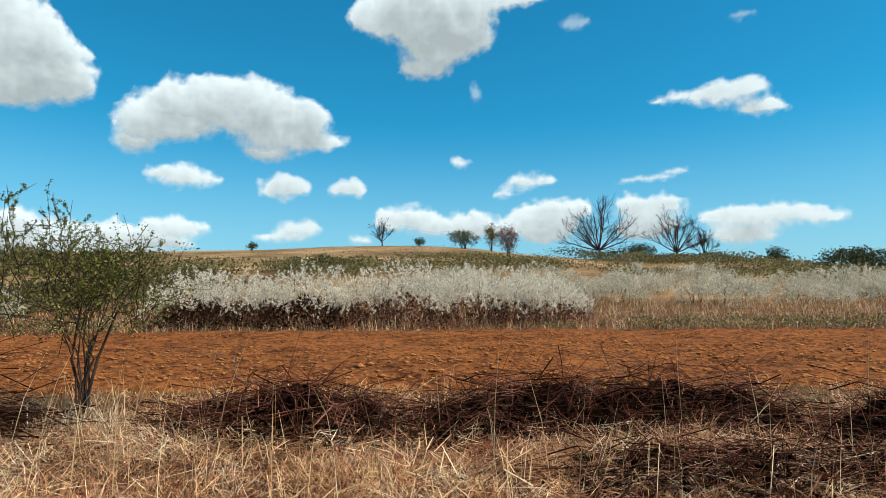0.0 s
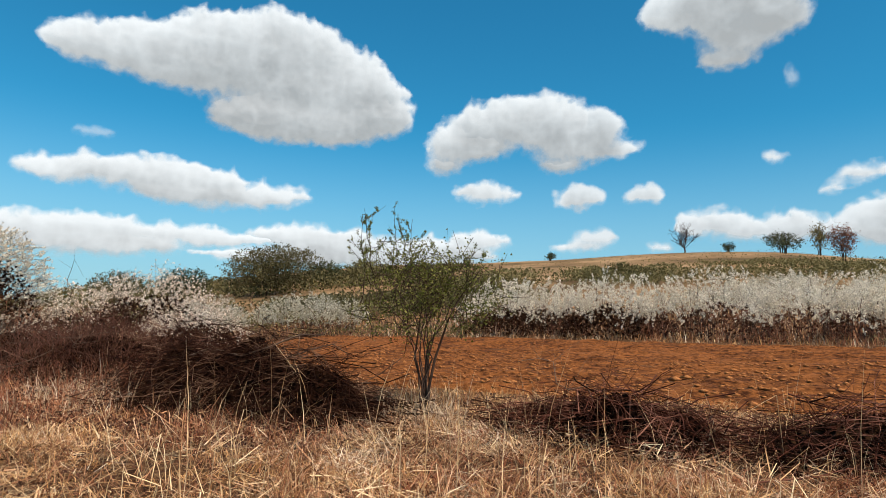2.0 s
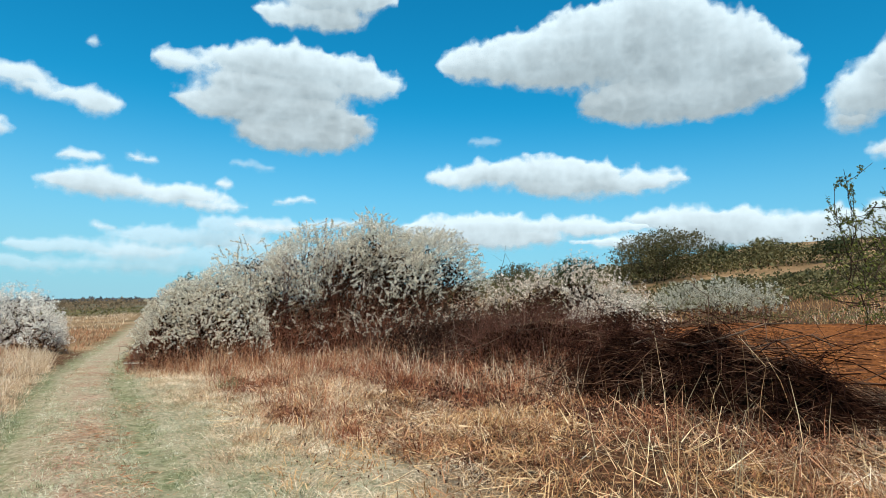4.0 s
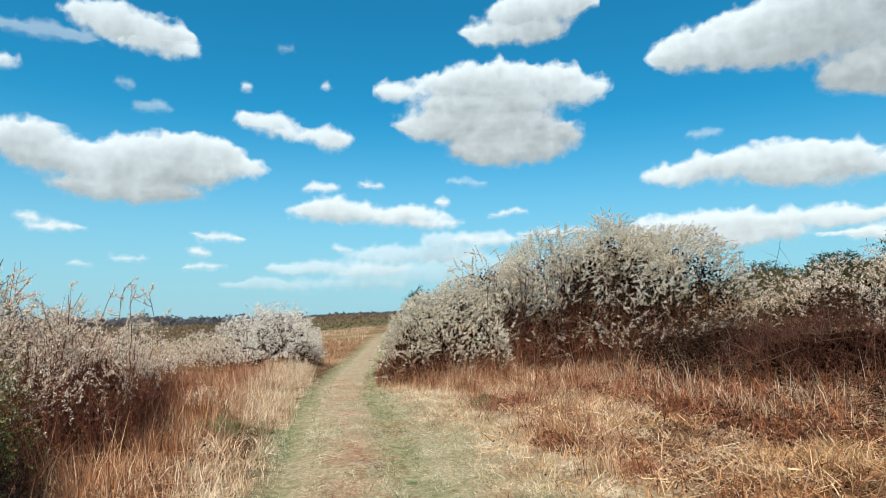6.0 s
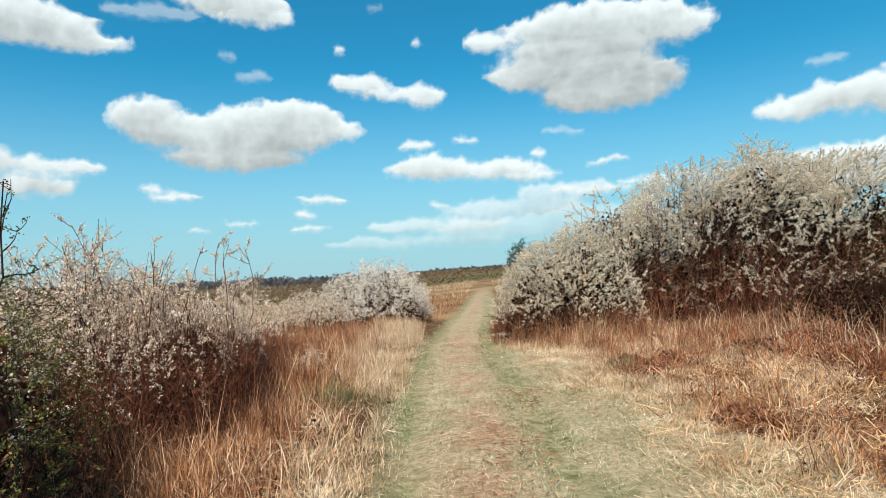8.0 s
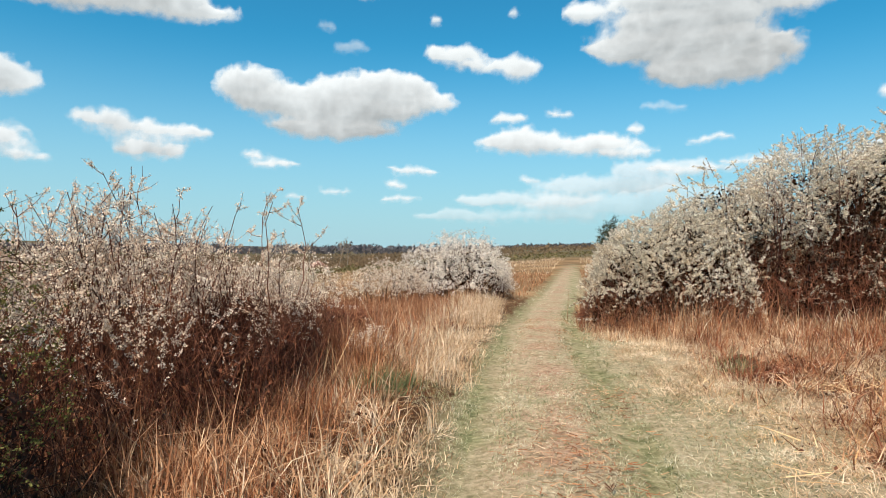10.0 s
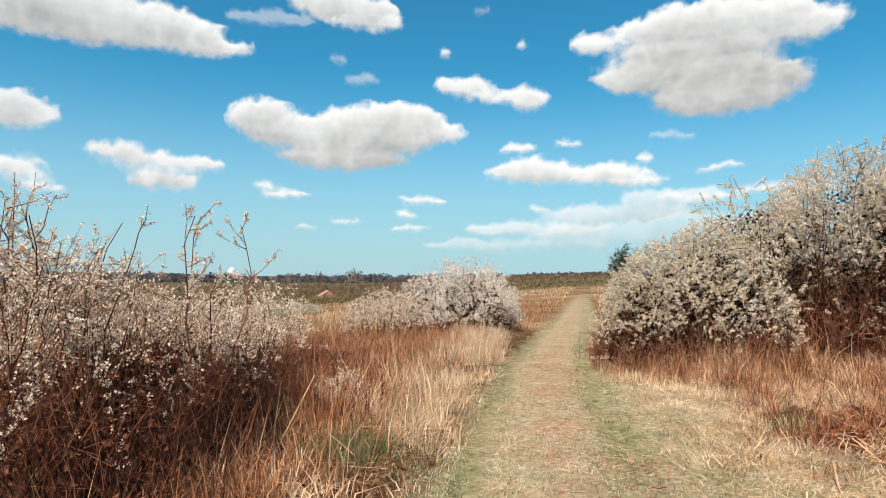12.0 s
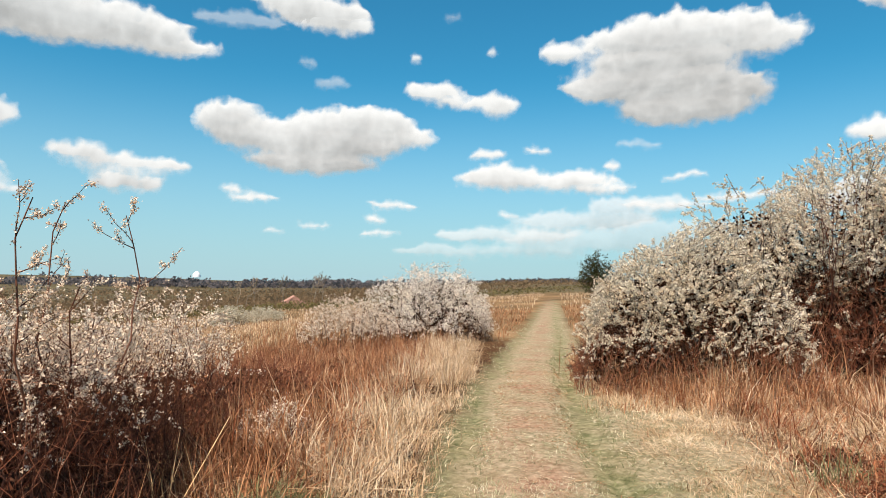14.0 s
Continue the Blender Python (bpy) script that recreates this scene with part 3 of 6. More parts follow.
for az, el, w, h in [(112.0, 21.5, 4.0, 0.8), (104.0, 17.2, 1.6, 0.8), (93.2, 23.0, 0.9, 0.7), (76.5, 12.0, 2.4, 0.7), (106.3, 18.8, 1.0, 0.6), (-12.5, 25.8, 2.0, 0.7), (-3.2, 20.6, 0.7, 0.9), (-26.5, 24.5, 1.6, 0.6), (56.0, 15.0, 2.0, 0.6)]:
    cloud((az, el, w, h), veil=0.38)
cloud((129.2, 19.8, 8.5, 2.8), (122.9, 19.7, 6.7, 2.0), (116.7, 18.9, 3.4, 1.4))
cloud((105.1, 22.9, 4.8, 1.4), (108.2, 23.5, 3.0, 1.1))
cloud((130.7, 12.2, 2.8, 1.7))
cloud((130.9, 8.0, 1.9, 1.2), (128.7, 6.7, 1.6, 0.7))
cloud((124.0, 9.7, 2.3, 0.8), (119.1, 9.3, 3.9, 0.8), (120.3, 7.6, 2.9, 0.8))
# ---- shrubs and trees ----
def mound(x, y, rx, ry, h, turn, n, rng, power=0.55, low=0.0, flat=2.4, crown=None):
    """n points inside a domed, lumpy shrub: footprint rx by ry turned by degrees, h high; most near the outside."""
    a = rng.uniform(0, 2 * np.pi, n)
    r = rng.uniform(0, 1, n) ** power
    c = rng.uniform(0, 1, n) ** 0.55
    lump = 1 + 0.16 * np.sin(3 * a + x) + 0.10 * np.sin(5 * a + 2 * y)
    u, v = np.cos(a) * r * rx * lump, np.sin(a) * r * ry * lump
    t = radians(turn)
    X, Y = x + u * math.cos(t) - v * math.sin(t), y + u * math.sin(t) + v * math.cos(t)
    if crown:
        v = rng.normal(size=(n, 3))
        v *= (rng.uniform(0, 1, n) ** 0.5 / np.linalg.norm(v, axis=1))[:, None]
        X, Y = x + v[:, 0] * rx, y + v[:, 1] * ry
        return np.stack([X, Y, land(X, Y) + crown[0] + crown[1] * v[:, 2]], -1), np.hypot(v[:, 0], v[:, 1])
    top = h * np.sqrt(np.clip(1 - r ** flat, 0.03, 1)) * (1 + 0.22 * fbm(X, Y, 1.4, x + y))
    Z = land(X, Y) + top * (low + (1 - low) * c)
    return np.stack([X, Y, Z], -1), r


def shrub(name, label, x, y, rx, ry, h, turn=0, stems=60, twigs=900, per=30, petal=0.02, bare=0.35, flower=BLOSSOM, wood=TWIG,
          reach=0.45, thick=0.012, patches=0.0, leaf=None, leaf_per=0, seed=0, category="shrub", group="", skirt=0.0, foot_in=0.6, shoots=(), bottom=0.12, rise=0.45, inner=0, inner_top=0.7, litter=SHADE_LITTER, flat=2.4, crown=None, hug=0.9, single=False, shoot_per=12, cluster=1, under=0, shell=0.5, inner_size=0.0, leaf_bare=0.1, belt=0.0, crest=0, crest_per=40, crest_gap=-0.6, under_top=0.5, brushwood=REDWOOD, tri=True, shoot_from=0.4, crest_flower=None, bud=1.0):
    """A dense thorny shrub: stems from the ground, twigs all through it, and flowers or leaves strung along the twigs."""
    rng = np.random.default_rng(1000 + seed)
    bush = thing(name, label, category, (x, y, at(x, y)), group)
    off = np.array([x, y, at(x, y)])
    P, _ = mound(x, y, rx * 0.9, ry * 0.9, h * 0.92, turn, stems, rng, 0.5, 0.65, flat, crown)
    foot = np.stack([x + (P[:, 0] - x) * foot_in, y + (P[:, 1] - y) * foot_in, np.zeros(stems)], -1) + rng.normal(0, 0.1 * foot_in + 0.02, (stems, 3))
    foot[:, 2] = land(foot[:, 0], foot[:, 1]) - 0.05
    s = np.linspace(0, 1, 6)[None, :, None]
    sh = s ** (1.0 if foot_in > 0.4 else 3.4)
    S = foot[:, None] * (1 - sh) + P[:, None] * sh
    S[..., 2] = (foot[:, None] * (1 - s) + P[:, None] * s)[..., 2]
    S = S + rng.normal(0, 0.11 * min(1, h / 2), (stems, 6, 3)) * s * (1.4 - s)
    RS = thick * rng.uniform(0.6, 1.4, (stems, 1)) * np.linspace(1, 0.25, 6)[None]
    if single:
        for k in range(stems):
            piece("stem", *tubes(S[k:k + 1] - off, RS[k:k + 1], 6), wood, bush, smooth=True)
    else:
        piece("stem_tangle", *tubes(S - off, RS, 4), wood, bush, kind="stuff")
    Q, r = mound(x, y, rx, ry, h, turn, twigs, rng, shell, bottom, flat, crown)
    out = Q - np.array([x, y, 0])
    out[:, 2] = 0
    out /= np.linalg.norm(out, axis=1, keepdims=True) + 1e-6
    way = out * 0.5 + rng.normal(0, 0.55, (twigs, 3)) + np.array([0, 0, rise])
    way /= np.linalg.norm(way, axis=1, keepdims=True)
    ln = reach * rng.uniform(0.5, 1.3, (twigs, 1, 1))
    seg = 3 if single else 2
    s = np.linspace(-0.6, 0.55, seg)[None, :, None]
    W = Q[:, None] + way[:, None] * s * ln + rng.normal(0, 0.035 * reach * 2, (twigs, seg, 3))
    V, F = tubes(W - off, thick * 0.28 * rng.uniform(0.7, 1.3, (twigs, 1)) * np.linspace(1, 0.4, seg)[None], 3)
    piece("twig_tangle", V, F, wood, bush, kind="stuff")

    if under:
        U, ur = mound(x, y, rx * 1.02, ry * 1.02, h * under_top, turn, under, rng, 0.3, 0.05, flat, None)
        d = rng.normal(0, 0.45, (under, 3)) + np.array([0, 0, 0.8])
        d *= (rng.uniform(0.25, 0.6, under) * min(1.0, h / 2.5) / np.linalg.norm(d, axis=1))[:, None]
        L = U[:, None] + d[:, None] * np.linspace(-0.5, 0.5, 2)[None, :, None] + rng.normal(0, 0.03, (under, 2, 3))
        piece("brush_tangle", *tubes(L - off, np.full((under, 1), thick * 0.22) * np.array([[1.1, 0.5]]), 3), brushwood, bush, "leafless reddish twigs low down", kind="stuff")
    # leaf bits fill the core; their dark colour paints its inner shade
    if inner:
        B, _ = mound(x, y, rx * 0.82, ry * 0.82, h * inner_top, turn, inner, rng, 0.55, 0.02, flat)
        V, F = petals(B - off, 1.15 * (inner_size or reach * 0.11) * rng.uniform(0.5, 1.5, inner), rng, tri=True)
        piece("litter", V, F, litter, bush, "inner tangle of dead twigs and leaves, toned for the shade inside", kind="stuff")
    if shoots:
        mains = []
        for sx, sy, sh, m in shoots:
            u = np.linspace(shoot_from, 1, 7)[None, :]
            top = sh * rng.uniform(0.78, 1.06, (m, 1))
            lean, bow = rng.normal(0, 0.2, (m, 2)) * sh / 2.3, rng.normal(0, 0.07, (m, 2))
            arch = np.sin((u - shoot_from) * 5.2)
            M = np.stack([sx + rng.normal(0, 0.22, (m, 1)) + lean[:, :1] * u + bow[:, :1] * arch, sy + rng.normal(0, 0.16, (m, 1)) + lean[:, 1:] * u + bow[:, 1:] * arch, at(sx, sy) + top * u], -1)
            mains.append(M + rng.normal(0, 0.018, M.shape))
        M = np.concatenate(mains)

        def sprigs(parent, per_line, lo, hi):
            m, k = len(parent) * per_line, parent.shape[1]
            i, j, f = np.repeat(np.arange(len(parent)), per_line), rng.integers(k // 3, k - 1, m), rng.uniform(0, 1, (m, 1))
            start = parent[i, j] * (1 - f) + parent[i, j + 1] * f
            out = rng.normal(0, 1, (m, 3)) * np.array([1, 1, 0.5]) + np.array([0, 0, 0.75])
            out *= (rng.uniform(lo, hi, m) / np.linalg.norm(out, axis=1))[:, None]
            s = np.linspace(0, 1, 4)[None, :, None]
            return start[:, None] + out[:, None] * s + np.array([0, 0, 0.25]) * np.linalg.norm(out, axis=1)[:, None, None] * s ** 2 + rng.normal(0, 0.012, (m, 4, 3)) * s
        side = sprigs(M, 7, 0.10, 0.34)
        L = np.concatenate([side, sprigs(side, 2, 0.04, 0.11)])
        thin = np.concatenate([np.full((len(side), 1), 0.0042), np.full((len(L) - len(side), 1), 0.0026)]) * np.linspace(1, 0.45, 4)[None]
        piece("shoot_tangle", *join([tubes(M - off, np.full((len(M), 1), 0.0085) * np.linspace(1, 0.4, 7)[None], 3), tubes(L - off, thin, 3)]), wood, bush, kind="stuff")
        i = np.repeat(np.arange(len(L)), max(1, shoot_per // 3))
        f = rng.uniform(0, 1, (len(i), 1))
        k = rng.integers(0, 3, len(i))
        B = L[i, k] * (1 - f) + L[i, k + 1] * f
        B = np.repeat(B, 3, axis=0) + rng.normal(0, 0.010, (3 * len(i), 3))
        V, F = petals(B - off, petal * bud * rng.uniform(0.5, 1.0, len(B)), rng)
        piece("bud_spray", V, F, leaf or flower, bush, kind="stuff")

    def string(W, count, size, mat, part_name, keep, spread):
        i = np.repeat(np.arange(len(W))[keep], max(1, count // cluster))
        u = rng.uniform(0.0, seg - 1.001, len(i))
        i, u = np.repeat(i, cluster), np.repeat(u, cluster)
        k = u.astype(int)
        f = (u - k)[:, None]
        B = W[i, k] * (1 - f) + W[i, k + 1] * f + rng.normal(0, spread, (len(i), 3))
        V, F = petals(B - off, size * rng.uniform(0.6, 1.4, len(i)), rng, up=0.6, tri=tri)
        piece(part_name, V, F, mat, bush, kind="stuff")
    rel = (Q[:, 2] - land(Q[:, 0], Q[:, 1])) / h
    keep = rel + rng.normal(0, 0.08, twigs) > bare - skirt * (r > 0.8)
    if patches:
        keep &= fbm(Q[:, 0] + Q[:, 2] * 0.7, Q[:, 1] - Q[:, 2] * 0.5, 0.8, seed, 2) > patches - 0.5 - 0.9 * smooth(0.5, 0.8, rel)
    if belt:
        keep &= (np.abs(rel - 0.48 - 0.05 * np.sin(Q[:, 1] * 2.2)) > 0.17) | (rng.uniform(0, 1, twigs) > belt)
    if crest:
        a, r1 = rng.uniform(0, 2 * np.pi, crest), np.sqrt(rng.uniform(0, 0.96, crest))
        lump = 1 + 0.16 * np.sin(3 * a + x) + 0.10 * np.sin(5 * a + 2 * y)
        u, v, t = np.cos(a) * r1 * rx * lump, np.sin(a) * r1 * ry * lump, radians(turn)
        X, Y = x + u * math.cos(t) - v * math.sin(t), y + u * math.sin(t) + v * math.cos(t)
        top = h * np.sqrt(np.clip(1 - r1 ** flat, 0.03, 1)) * (1 + 0.22 * fbm(X, Y, 1.4, x + y))
        C = np.stack([X, Y, land(X, Y) + top * rng.uniform(0.84, 1.0, crest)], -1)
        way = np.stack([u / rx, v / ry, np.full(crest, 0.55)], -1) + rng.normal(0, 0.4, (crest, 3))
        way *= (reach * rng.uniform(0.4, 1.1, crest) / np.linalg.norm(way, axis=1))[:, None]
        C = C[:, None] + way[:, None] * np.linspace(-0.5, 0.5, seg)[None, :, None]
        C = C[(top > 0.45 * h) & (fbm(X, Y, 1.1, seed + 5, 2) > crest_gap)]
        piece("crest_tangle", *tubes(C - off, np.full((len(C), 1), thick * 0.2) * np.linspace(1, 0.5, seg)[None], 3), wood, bush, kind="stuff")
        string(C, crest_per, petal, crest_flower or flower, "crest_blossom", slice(None), petal * hug)
    if per:
        string(W, per, petal, flower, "blossom", keep, petal * hug)
    if leaf is not None:
        string(W, leaf_per, petal * 0.9, leaf, "foliage", rel > leaf_bare, petal * 1.5)
    return bush


def branching(h, spread, levels, rng, trunk=0.3, splits=3, lean=0.0, droop=0.0, r0=None):
    """A bare tree's limbs as (polylines of 4 points, radii)."""
    lines, radii = [], []

    def grow(p, d, length, r, depth):
        pts = [p]
        for i in range(3):
            d = (d + Vector(rng.normal(0, 0.13, 3)) + Vector((0, 0, -droop * (levels - depth)))).normalized()
            pts.append(pts[-1] + d * length / 3)
        lines.append([tuple(q) for q in pts])
        radii.append([r, r * 0.86, r * 0.74, r * 0.62 if depth else r * 0.2])
        if depth == 0:
            return
        n = splits + int(rng.uniform(0, 2)) + (1 if depth == 1 else 0)
        for j in range(n):
            side = Vector(rng.normal(0, 1, 3))
            side = (side - d * side.dot(d)).normalized()
            nd = (d * rng.uniform(0.55, 1.0) + side * spread * rng.uniform(0.5, 1.2) + Vector((0, 0, 0.12))).normalized()
            start = pts[3] if j < 2 else pts[2].lerp(pts[3], float(rng.uniform(0, 1)))
            grow(start, nd, length * rng.uniform(0.55, 0.85), r * rng.uniform(0.45, 0.68), depth - 1)
    r0 = r0 or h * 0.022
    grow(Vector((0, 0, -0.1)), Vector((lean, 0, 1)).normalized(), h * trunk, r0, levels)
    P, R = np.array(lines), np.array(radii)
    P[..., 2] = np.where(P[..., 2] > 0, P[..., 2] * h / P[..., 2].max(), P[..., 2])
    return P, R


def tree(name, label, x, y, h, spread=0.8, levels=5, wood=BARK, leaf=None, leaves=0, size=0.05, cloud_r=0.2, seed=0, splits=3, trunk=0.28, width=1.0, thin=0.0, category="tree", r0=None):
    rng = np.random.default_rng(2000 + seed)
    t = thing(name, label, category, (x, y, at(x, y)))
    P, R = branching(h, spread, levels, rng, trunk, splits, r0=r0)
    P[..., :2] *= width
    big = R[:, 0] > R.max() * 0.3
    R = np.maximum(R, thin)
    V, F = tubes(P[big], R[big], 6)
    piece("trunk", V, F, wood, t)
    V, F = tubes(P[~big], R[~big], 3)
    piece("branch_tangle", V, F, wood, t, kind="stuff")
    if leaf is not None:
        ends = P[~big]
        i = rng.integers(0, len(ends), leaves)
        k = rng.integers(1, 4, leaves)
        B = ends[i, k] + rng.normal(0, cloud_r, (leaves, 3))
        B[:, 2] = np.maximum(B[:, 2], 0.1)
        V, F = petals(B, size * rng.uniform(0.6, 1.4, leaves), rng)
        piece("crown", V, F, leaf, t, kind="stuff")
    return t


def polar(az, d, x0=0.0, y0=0.0):
    return x0 - math.sin(radians(az)) * d, y0 + math.cos(radians(az)) * d


# ---- the big blackthorns beside the track ----
for k, (bx, by, rx, ry, hh, n, low, lab, shoots) in enumerate([
        (-19.6, 3.05, 2.4, 1.75, 2.5, 1800, 0.27, "spreading blackthorn in full white blossom beside the track", ()),
        (-19.8, 6.2, 2.6, 2.2, 4.0, 2000, 0.25, "tall blackthorn with bare twigs among its blossom", ((-18.4, 5.0, 3.1, 14), (-18.2, 5.8, 3.5, 8))),
        (-19.2, 9.2, 2.8, 2.2, 3.4, 1800, 0.25, "tallest blackthorn, a dome of white blossom", ((-18.6, 8.6, 3.7, 4),)),
        (-20.0, 4.5, 2.3, 1.7, 3.2, 1500, 0.30, "blackthorn with creamy blossom and bare upper twigs", ((-19.0, 4.2, 2.8, 10),)),
        (-19.3, 7.7, 2.4, 2.0, 3.8, 1700, 0.25, "dense blackthorn with a creamy crown of blossom", ())]):
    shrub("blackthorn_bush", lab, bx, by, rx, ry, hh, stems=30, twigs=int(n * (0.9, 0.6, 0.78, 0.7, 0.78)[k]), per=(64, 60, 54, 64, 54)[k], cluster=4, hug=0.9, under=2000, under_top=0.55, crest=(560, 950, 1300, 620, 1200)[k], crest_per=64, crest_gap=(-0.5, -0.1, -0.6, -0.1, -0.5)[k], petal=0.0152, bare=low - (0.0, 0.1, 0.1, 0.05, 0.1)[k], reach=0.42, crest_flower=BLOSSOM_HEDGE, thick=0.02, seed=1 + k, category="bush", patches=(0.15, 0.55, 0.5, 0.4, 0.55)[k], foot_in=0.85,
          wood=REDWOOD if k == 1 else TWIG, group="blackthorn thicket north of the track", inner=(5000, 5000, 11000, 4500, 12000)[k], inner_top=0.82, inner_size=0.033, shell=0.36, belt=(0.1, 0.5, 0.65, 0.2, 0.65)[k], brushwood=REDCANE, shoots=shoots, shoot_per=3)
shrub("blackthorn_bush", "low blackthorn with thin fading blossom behind dead stalks", -15.2, 11.6, 3.2, 1.6, 2.35, turn=20, stems=40, twigs=1000, per=30, cluster=3, under=1200,
      petal=0.018, bare=0.42, reach=0.5, seed=12, category="bush", patches=0.35, foot_in=0.9, flower=BLOSSOM_PINK, inner=3000, inner_size=0.045)
shrub("blackthorn_bush", "straggling blackthorn with scattered blossom", -12.4, 11.0, 1.8, 1.0, 1.35, turn=0, stems=30, twigs=450, per=22, cluster=2, under=900,
      petal=0.017, bare=0.5, reach=0.45, seed=13, category="bush", patches=0.5, foot_in=0.9, wood=REDWOOD, flower=BLOSSOM_PINK, inner=1800, inner_size=0.045)
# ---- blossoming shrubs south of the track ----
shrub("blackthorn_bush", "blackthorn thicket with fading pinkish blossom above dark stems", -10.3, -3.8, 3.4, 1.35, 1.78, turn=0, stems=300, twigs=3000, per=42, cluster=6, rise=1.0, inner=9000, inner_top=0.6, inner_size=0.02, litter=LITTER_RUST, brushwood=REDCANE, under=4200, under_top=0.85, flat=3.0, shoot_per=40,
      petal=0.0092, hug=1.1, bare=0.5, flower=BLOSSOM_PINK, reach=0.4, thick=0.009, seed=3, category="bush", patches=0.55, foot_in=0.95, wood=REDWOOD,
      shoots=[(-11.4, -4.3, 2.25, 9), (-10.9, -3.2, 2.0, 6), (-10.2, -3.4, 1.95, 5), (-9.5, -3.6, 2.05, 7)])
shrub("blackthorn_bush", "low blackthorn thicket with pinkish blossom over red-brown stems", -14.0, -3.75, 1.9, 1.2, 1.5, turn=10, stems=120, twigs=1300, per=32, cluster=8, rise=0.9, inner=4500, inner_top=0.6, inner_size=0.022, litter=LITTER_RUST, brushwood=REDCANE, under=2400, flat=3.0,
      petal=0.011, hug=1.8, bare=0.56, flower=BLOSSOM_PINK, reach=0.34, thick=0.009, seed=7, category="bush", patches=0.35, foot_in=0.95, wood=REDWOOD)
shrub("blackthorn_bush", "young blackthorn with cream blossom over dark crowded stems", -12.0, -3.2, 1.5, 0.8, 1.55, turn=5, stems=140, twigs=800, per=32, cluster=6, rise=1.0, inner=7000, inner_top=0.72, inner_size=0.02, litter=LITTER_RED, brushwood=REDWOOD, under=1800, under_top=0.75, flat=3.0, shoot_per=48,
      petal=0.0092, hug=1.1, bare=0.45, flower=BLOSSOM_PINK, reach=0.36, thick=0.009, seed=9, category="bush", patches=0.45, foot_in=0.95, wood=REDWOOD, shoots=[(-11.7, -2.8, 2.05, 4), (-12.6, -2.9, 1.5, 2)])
shrub("blackthorn_bush", "knee-high blackthorn sprigs with pinkish blossom among dead grass", -14.1, -2.25, 0.38, 0.3, 0.5, stems=30, twigs=160, per=24, cluster=6, rise=0.8,
      petal=0.010, hug=1.8, bare=0.4, flower=BLOSSOM_PINK, reach=0.22, thick=0.007, seed=8, category="bush", foot_in=0.9, wood=REDWOOD)
shrub("hawthorn_bush", "hawthorn shrub with fresh green leaves and white blossom", -7.25, -3.2, 1.35, 0.95, 1.95, stems=90, twigs=1100, per=15, cluster=5, hug=1.6, flat=4.0, under=900, tri=False, leaf_bare=0.32, inner_size=0.026, inner_top=0.85,
      petal=0.0075, bare=0.5, reach=0.4, thick=0.010, seed=4, leaf=FRESH, leaf_per=48, category="bush", foot_in=0.9, inner=4500, litter=LITTER_RED, shoots=[(-6.3, -2.7, 2.4, 6)])
shrub("blackthorn_bush", "rounded blackthorn in white blossom at the track's edge", -31.0, -2.2, 2.7, 2.35, 2.75, flower=BLOSSOM_WHITE, stems=60, twigs=1200, per=28, cluster=4, hug=1.8, inner=1800, inner_size=0.05, under=900, shell=0.4,
      petal=0.024, bare=0.13, reach=0.5, thick=0.016, seed=5, category="bush", foot_in=0.9)
shrub("blackthorn_bush", "small blackthorn with pale blossom in dead grass", -27.5, -4.5, 2.2, 1.4, 1.5, stems=40, twigs=700, per=20, cluster=3,
      petal=0.02, bare=0.3, reach=0.4, thick=0.012, seed=6, category="bush", foot_in=0.9, flower=BLOSSOM_PINK)
# ---- hedge behind the field ----
for k, (hx, hy, rx, ry, hh) in enumerate([(-11.5, 31.5, 3.4, 2.6, 2.9), (-6.8, 31.3, 3.6, 2.8, 3.0), (-2.2, 31.8, 3.4, 2.8, 3.1), (2.2, 31.6, 3.2, 2.6, 2.9), (5.2, 33.0, 3.0, 2.4, 2.4),
                                       (-22.5, 28.5, 4.0, 2.0, 2.5), (-28.0, 26.0, 3.5, 2.2, 2.2)]):
    shrub("blackthorn_bush", "blackthorn in dense white blossom behind the ploughed field", hx, hy, rx, ry, hh, stems=40, twigs=800, per=42, cluster=5, under=420, petal=0.031, bare=0.38, litter=SHADE_LITTER if k < 2 else LITTER_RED, brushwood=REDCANE, inner=(3000, 3000, 1600, 1000, 600, 300, 300)[k], inner_top=0.5, inner_size=0.06, shell=0.42, foot_in=0.9,
          flower=BLOSSOM_HEDGE if k < 5 else BLOSSOM_GREY, rise=1.0, reach=0.55, thick=0.018, seed=20 + k, category="bush", group="hedge behind the field")
for k in range(22):
    hx = -2 + 2.3 * k + 1.2 * math.sin(k * 2.1)
    hy = 44 + 5.0 * (k % 3) + 1.5 * math.sin(k * 1.3)
    shrub("blackthorn_bush", "blackthorn in thin greyish blossom on the slope", hx, hy, 3.3, 2.0, 1.8 + 0.4 * math.sin(k * 3.0), stems=10, twigs=220, per=24, petal=0.052, bare=0.05, rise=0.9,
          flower=BLOSSOM_GREY, reach=0.7, thick=0.02, seed=40 + k, category="bush", group="blossoming scrub on the slope", foot_in=0.9)

# ---- hawthorn sapling ----
shrub("hawthorn_tree", "slender hawthorn sapling with several stems and sparse young leaves", -4.35, 7.85, 1.2, 1.0, 2.3, stems=11, twigs=360, per=0, petal=0.019, bare=0.3, cluster=2,
      flower=BLOSSOM, leaf=LEAF, leaf_per=18, reach=0.5, thick=0.019, seed=60, foot_in=0.1, category="tree", crown=(1.72, 0.72), single=True, wood=TWIG, shoot_per=22, shoot_from=0.62, bud=0.7, shoots=[(-4.6, 7.75, 2.85, 4), (-4.95, 7.8, 2.7, 3), (-4.1, 7.7, 2.5, 3)])

